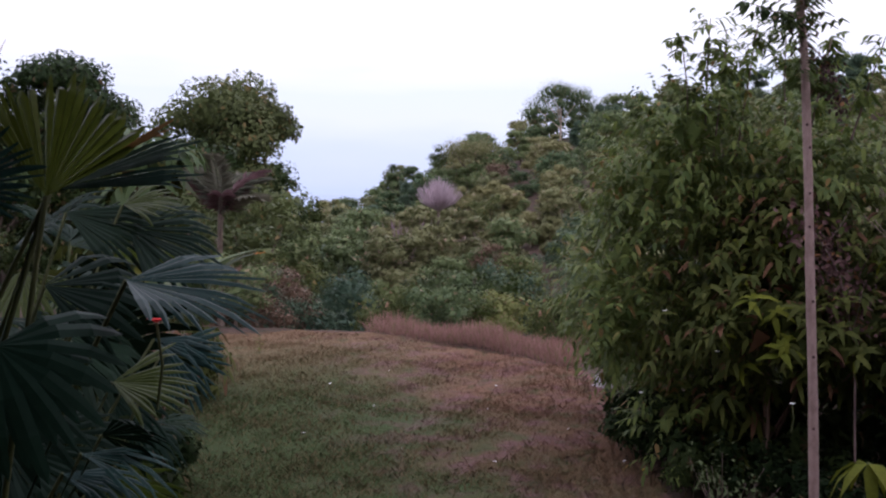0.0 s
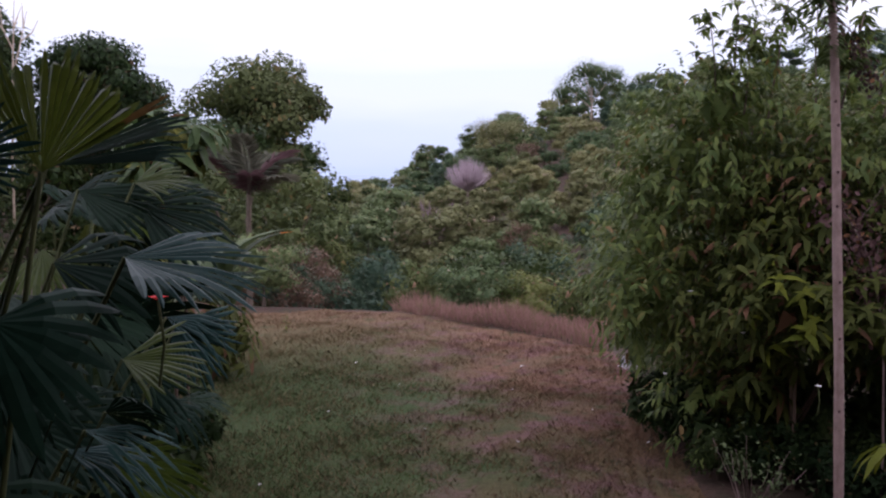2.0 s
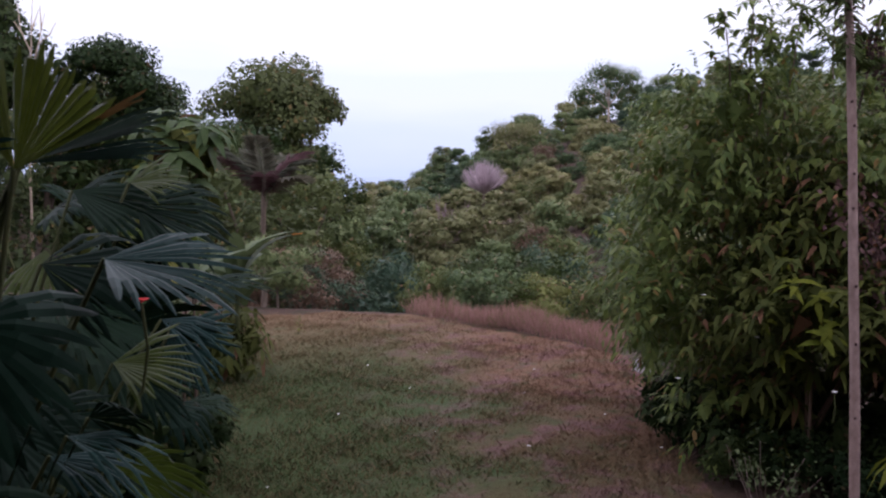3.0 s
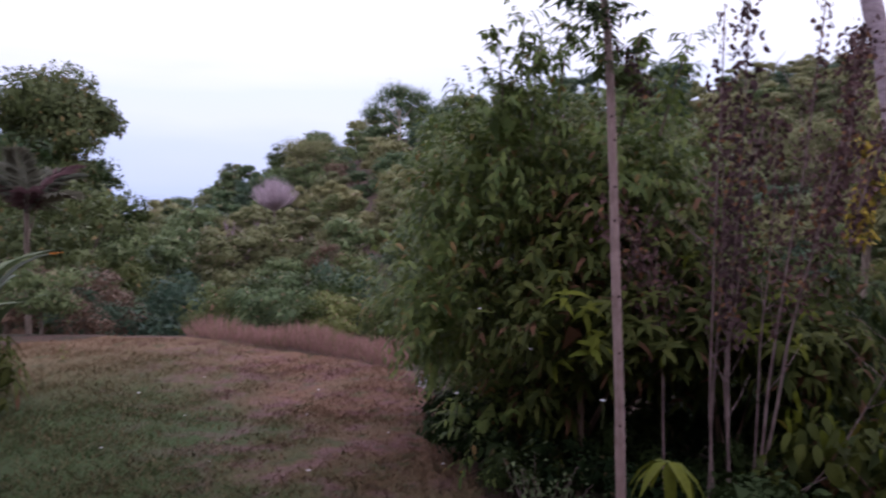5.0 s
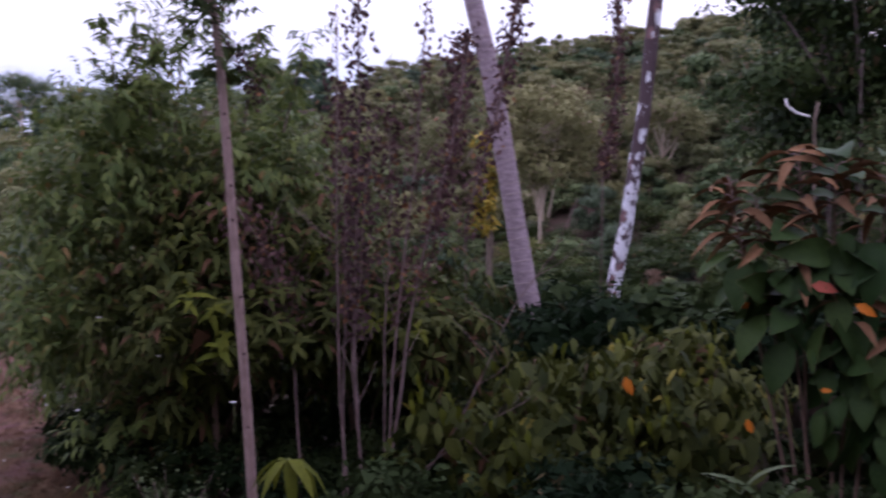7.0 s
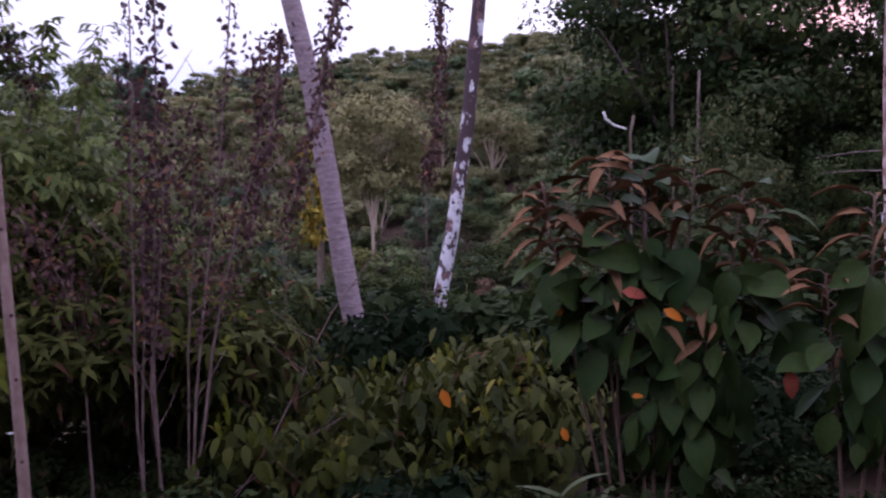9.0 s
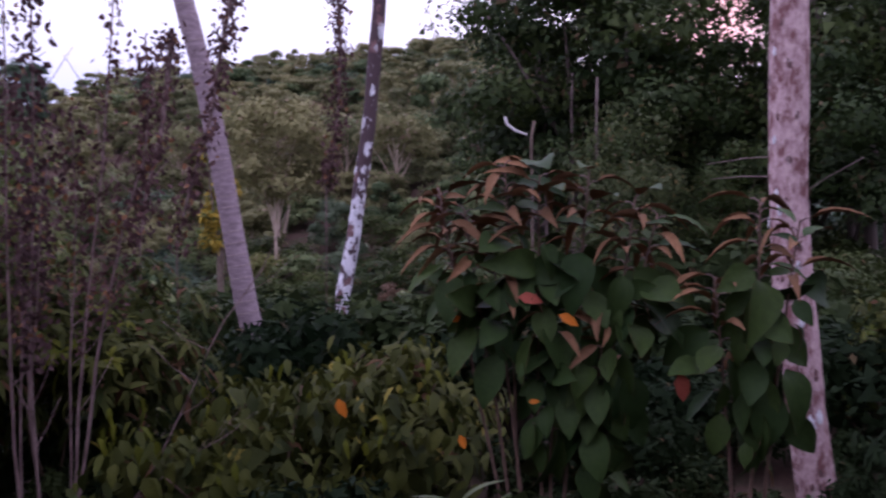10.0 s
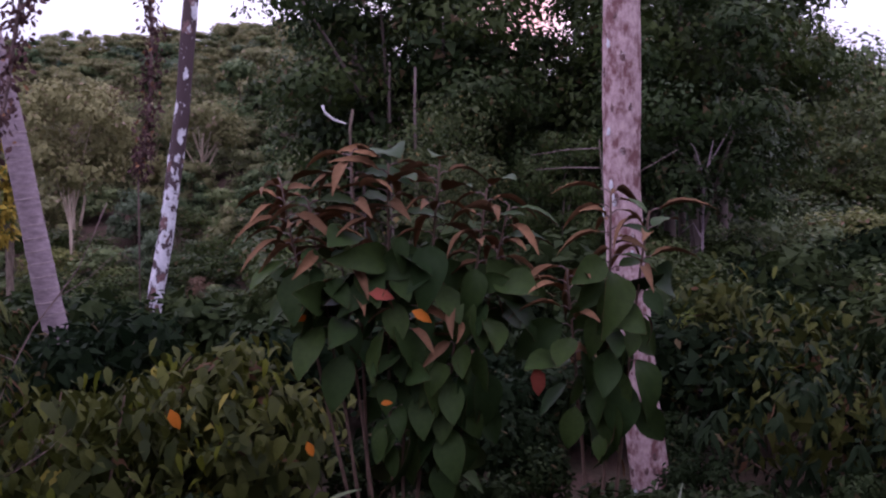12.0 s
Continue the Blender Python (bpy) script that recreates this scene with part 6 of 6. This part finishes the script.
def make_big_leaf_plant(label, stems, seed):
    rng = np.random.default_rng(seed)
    foot = np.array(stems[0][0])
    root = thing("large_leaf_plant", label, "plant", "large-leaved plants", Matrix.Translation(foot))
    toward = unit(np.array((-0.9, -0.4, 0.0)))
    for a, b, count, bare in stems:
        count = int(1.15 * count)
        line = wobbly(rng, np.array(a) - foot, np.array(b) - foot, 9, 0.06)
        stem("stem", line, 0.012, 0.005, M["brown_stem"], root)
        for k in range(count):
            u = bare + (1 - bare) * ((k + 0.7) / count) ** 0.62
            p = np.array([np.interp(u, np.linspace(0, 1, 9), line[:, i]) for i in range(3)])
            th = k * 2.4 + rng.normal(0, 0.3)
            out = np.array((math.cos(th), math.sin(th), 0))
            if u > 0.84:
                way, mesh, size = out + (0, 0, rng.uniform(-0.2, 0.7)), BIG[(4, 5, 4, 1, 5)[k % 5]], rng.uniform(0.16, 0.27)
                face = np.array((0, 0, 1.0)) + rng.normal(0, 0.3, 3)
            else:
                out = unit(out + 0.8 * toward)
                way, mesh, size = out * 0.6 + (0, 0, rng.uniform(-1.5, -0.35) if u < 0.7 else rng.uniform(-0.8, 0.2)), BIG[k % 3], rng.uniform(0.13, 0.31)
                face = out * 0.7 + np.array((0, 0, 0.7)) + rng.normal(0, 0.42, 3)
                along = unit(way)
                if unit(face - (face @ along) * along) @ toward < 0.1:
                    face = toward + np.array((0, 0, 0.3)) + rng.normal(0, 0.15, 3)
            tip = p + unit(out) * 0.05 + (0, 0, 0.02)
            petiole = stem("petiole", [p, (p + tip) / 2 + (0, 0, 0.01), tip], 0.004, 0.003, M["stalk"], root, sides=4)
            part("leaf", mesh, petiole, m=basis(tip, way, face, size))
    return root


make_big_leaf_plant("tall plant with big green leaves rusty brown beneath",
                    [((4.93, 2.4, -0.05), (4.93, 2.42, 2.18), 30, 0.3), ((4.9, 2.5, -0.05), (4.865, 2.592, 2.18), 26, 0.55), ((4.95, 2.35, -0.05), (5.038, 2.202, 2.14), 30, 0.28),
                     ((4.88, 2.5, -0.05), (4.735, 2.884, 2.06), 22, 0.68), ((5.0, 2.25, -0.05), (5.125, 2.006, 2.0), 26, 0.25), ((5.0, 2.3, -0.05), (5.168, 1.907, 1.92), 22, 0.45), ((4.87, 2.5, -0.05), (4.79, 2.78, 1.95), 22, 0.62),
                     ((5.02, 2.25, -0.05), (5.05, 2.12, 1.5), 22, 0.2), ((4.92, 2.38, -0.05), (4.95, 2.35, 1.45), 14, 0.4), ((4.9, 2.45, -0.05), (4.86, 2.66, 1.75), 14, 0.6)], 131)
make_big_leaf_plant("tall plant with big green leaves before the white trunk", [((5.195, 1.477, -0.05), (5.204, 1.428, 2.0), 32, 0.35), ((5.2, 1.5, -0.05), (5.165, 1.632, 1.62), 20, 0.5), ((5.2, 1.46, -0.05), (5.23, 1.25, 1.9), 14, 0.45)], 132)


def make_odd_leaf(at, mat, size, way, label):
    ob = new("withered_leaf", leaf_unit(7, M[mat], 0.45, 0.5))
    ob.matrix_basis = basis(at, way, (-0.8, -0.4, 0.4), size)
    tagged(ob, label, "leaf")


make_odd_leaf((4.72, 2.83, 1.4), "orange_leaf", 0.08, (0.4, -1, 0.1), "bright orange withered leaf")
make_odd_leaf((4.42, 3.32, 1.0), "orange_leaf", 0.12, (0.2, -0.3, -1), "orange yellow hanging leaf of the low bush")
make_odd_leaf((4.68, 2.75, 0.83), "orange_leaf", 0.09, (0.2, -0.3, -1), "small orange hanging leaf")
make_odd_leaf((4.74, 2.45, 1.53), "red_leaf", 0.13, (0.5, -0.9, -0.1), "dull red withered leaf")
make_odd_leaf((4.8, 2.26, 1.45), "orange_leaf", 0.11, (0.3, -0.8, -0.4), "half orange fading leaf")
make_odd_leaf((4.95, 1.72, 1.2), "red_leaf", 0.16, (0.1, -0.2, -1), "hanging dull red leaf")
make_odd_leaf((4.75, 2.4, 1.02), "orange_leaf", 0.06, (0.5, -0.8, 0.1), "small bright orange leaf low down")


# ---- grass fringe and stone at the lawn's rim ----
def make_tall_grass():
    rng = np.random.default_rng(141)
    n = 7000
    az = np.radians(rng.uniform(5.2, 18.5, n))
    rim = lawn_edge(np.degrees(az)) + rng.uniform(0.02, 1.3, n)
    x, y = rim * np.sin(az), rim * np.cos(az)
    dens = np.interp(np.degrees(az), [5.2, 7.5, 9, 16, 18.5], [0.15, 0.7, 1, 1, 0.4])
    keep = rng.random(n) < dens
    x, y, n = x[keep], y[keep], int(keep.sum())
    base = np.stack([x, y, ground_z(x, y) - 0.02], -1)
    way = np.stack([rng.normal(0, 0.3, n), rng.normal(0, 0.3, n), np.ones(n)], -1)
    h = rng.uniform(0.14, 0.48, n) * (0.8 + 0.45 * np.sin(3 * x) * np.sin(2.2 * y))
    v, f = leaves(base, way, ball(rng, n), h, np.full(n, 0.008), 0.25, True)
    tagged(new("tall_grass", mesh_of("tall_grass", v, f, M["red_grass"])), "dry reddish tall grass along the lawn's rim", "grass", kind="stuff")


make_tall_grass()


def make_stone(at, size, seed):
    rng = np.random.default_rng(seed)
    bm = bmesh.new()
    bmesh.ops.create_icosphere(bm, subdivisions=3, radius=1)
    for v in bm.verts:
        k = 1 + 0.35 * noise.noise(v.co * 1.3 + Vector((seed, 0, 0))) + 0.12 * noise.noise(v.co * 4)
        v.co = Vector((v.co.x * size[0], v.co.y * size[1], max(v.co.z, -0.5) * size[2])) * k
    me = bpy.data.meshes.new("stone")
    bm.to_mesh(me)
    bm.free()
    me.materials.append(M["stone"])
    ob = new("stone", me)
    ob.matrix_basis = Matrix.Translation(at)
    tagged(ob, "pale weathered stone on the lawn's edge", "stone", "edge stones")


make_stone((3.31, 9.1, 0.07), (0.1, 0.085, 0.115), 3)
make_stone((3.23, 9.15, 0.02), (0.05, 0.04, 0.03), 5)


# ---- broad drooping leaves behind the palms, and small things on the lawn ----
make_rosette_shrub("umbrella_leaf_shrub", "shrub with umbrella whorls of broad drooping leaves", (-0.85, 6.0, 0),
                   [((0.05, 0, 2.1), (0.35, 0.3, 0.4)), ((-0.2, 0.2, 1.5), (0.4, 0.4, 0.4))], 32, 0.21, 151, (0, -1, 0.2), 14, "umbrella", leaf_ratio=0.34, per=9, hang=0.35)
make_rosette_shrub("low_shrub", "dark leafy bush at the lawn's shady rim", (-0.95, 9.6, 0), [((0, 0, 0.4), (0.45, 0.6, 0.4)), ((0.1, -0.6, 0.35), (0.35, 0.4, 0.35))], 70, 0.16, 152, (0.4, -0.9, 0.1), 14, hang=0.4)


def make_litter():
    """Pale fallen petals and one weed on the lawn."""
    rng = np.random.default_rng(161)
    me = leaf_unit(8, M["white_plain"], 0.6, 0.1)
    for x, y in ((0.86, 8.55), (0.95, 7.1), (-0.25, 5.9), (0.5, 9.6), (1.9, 8.3), (2.4, 7.4), (1.2, 10.2), (2.2, 9.3), (2.5, 6.4), (0.2, 7.6), (1.6, 6.6)):
        ob = new("fallen_petal", me)
        ob.matrix_basis = basis((x, y, float(ground_z(x, y)) + 0.03), (rng.normal(), rng.normal(), 0.1), (0, 0, 1), rng.uniform(0.025, 0.045))
        tagged(ob, "small pale fallen petal on the lawn", "petal", "fallen petals")
    ob = new("fallen_leaf", leaf_unit(9, M["yellow_leaf"], 0.5, 0.1))
    ob.matrix_basis = basis((2.56, 6.18, float(ground_z(2.56, 6.18)) + 0.025), (1, 0.4, 0.05), (0, 0, 1), 0.07)
    tagged(ob, "yellow fallen leaf lying on the lawn", "leaf")
    root = thing("weed", "small green weed sprouting from the lawn", "plant", "", pose(-0.28, 11.6, float(ground_z(-0.28, 11.6))))
    stem("stem", [(0, 0, -0.02), (0.005, 0, 0.1), (0, 0, 0.24)], 0.004, 0.002, M["petiole"], root, sides=4)
    for k in range(12):
        a = 2.4 * k
        part("leaf", LEAF["tip"][k % 2], root, m=basis((0, 0, 0.05 + 0.016 * k), (math.cos(a), math.sin(a), 0.5), (0, 0, 1), 0.09 - 0.004 * k))


make_litter()


def make_blade_plant(base, seed, count, length, mat, label):
    """Stiff upright sword leaves."""
    rng = np.random.default_rng(seed)
    root = thing("sword_leaf_plant", label, "plant", "", Matrix.Translation(base))
    me = leaf_unit(seed, M[mat], 0.09, 0.05)
    for k in range(count):
        a = rng.uniform(0, 2 * np.pi)
        part("leaf", me, root, m=basis((rng.normal(0, 0.02), rng.normal(0, 0.02), -0.03), (0.3 * math.cos(a), 0.3 * math.sin(a), 1), (math.cos(a), math.sin(a), 0.2), length * rng.uniform(0.75, 1.1)))


make_blade_plant((3.92, 1.24, 0.0), 171, 7, 1.05, "grey_green", "clump of stiff pale green sword leaves")
make_strap_plant((4.22, 2.41, 0.0), 8, 0.3, 172, "silvery broad-leaved plant under the tall leaves", None, 0.5)
stand(make_tree("rusty_shrub", 173, "rust-brown shrub at the foot of the forest", "shrub", M["rusty_leaf"], M["bark"], height=top_height(13.9, -0.21, 1.2), spread_r=0.7, clear=0.15, lobes=10, each=120, leaf_len=0.06, leaf_wid=0.028), 13.9, -0.21)
stand(make_tree("yellow_green_shrub", 174, "light yellow-green leafy shrub under the forest", "shrub", M["airy_leaf"], M["bark"], height=top_height(9.04, 1.46, 1.2), spread_r=0.42, clear=0.2, lobes=9, each=80, leaf_len=0.08, leaf_wid=0.035), 9.04, 1.46)
make_rosette_shrub("low_shrub", "low bush hiding the palm trunk's foot", (5.25, 4.85, 0), [((0, 0, 0.42), (0.5, 0.5, 0.42)), ((0.55, -0.5, 0.5), (0.5, 0.5, 0.45))], 130, 0.12, 153, (-0.7, -0.6, 0.3), 18, "low", leaf_ratio=0.5, hang=0.5)
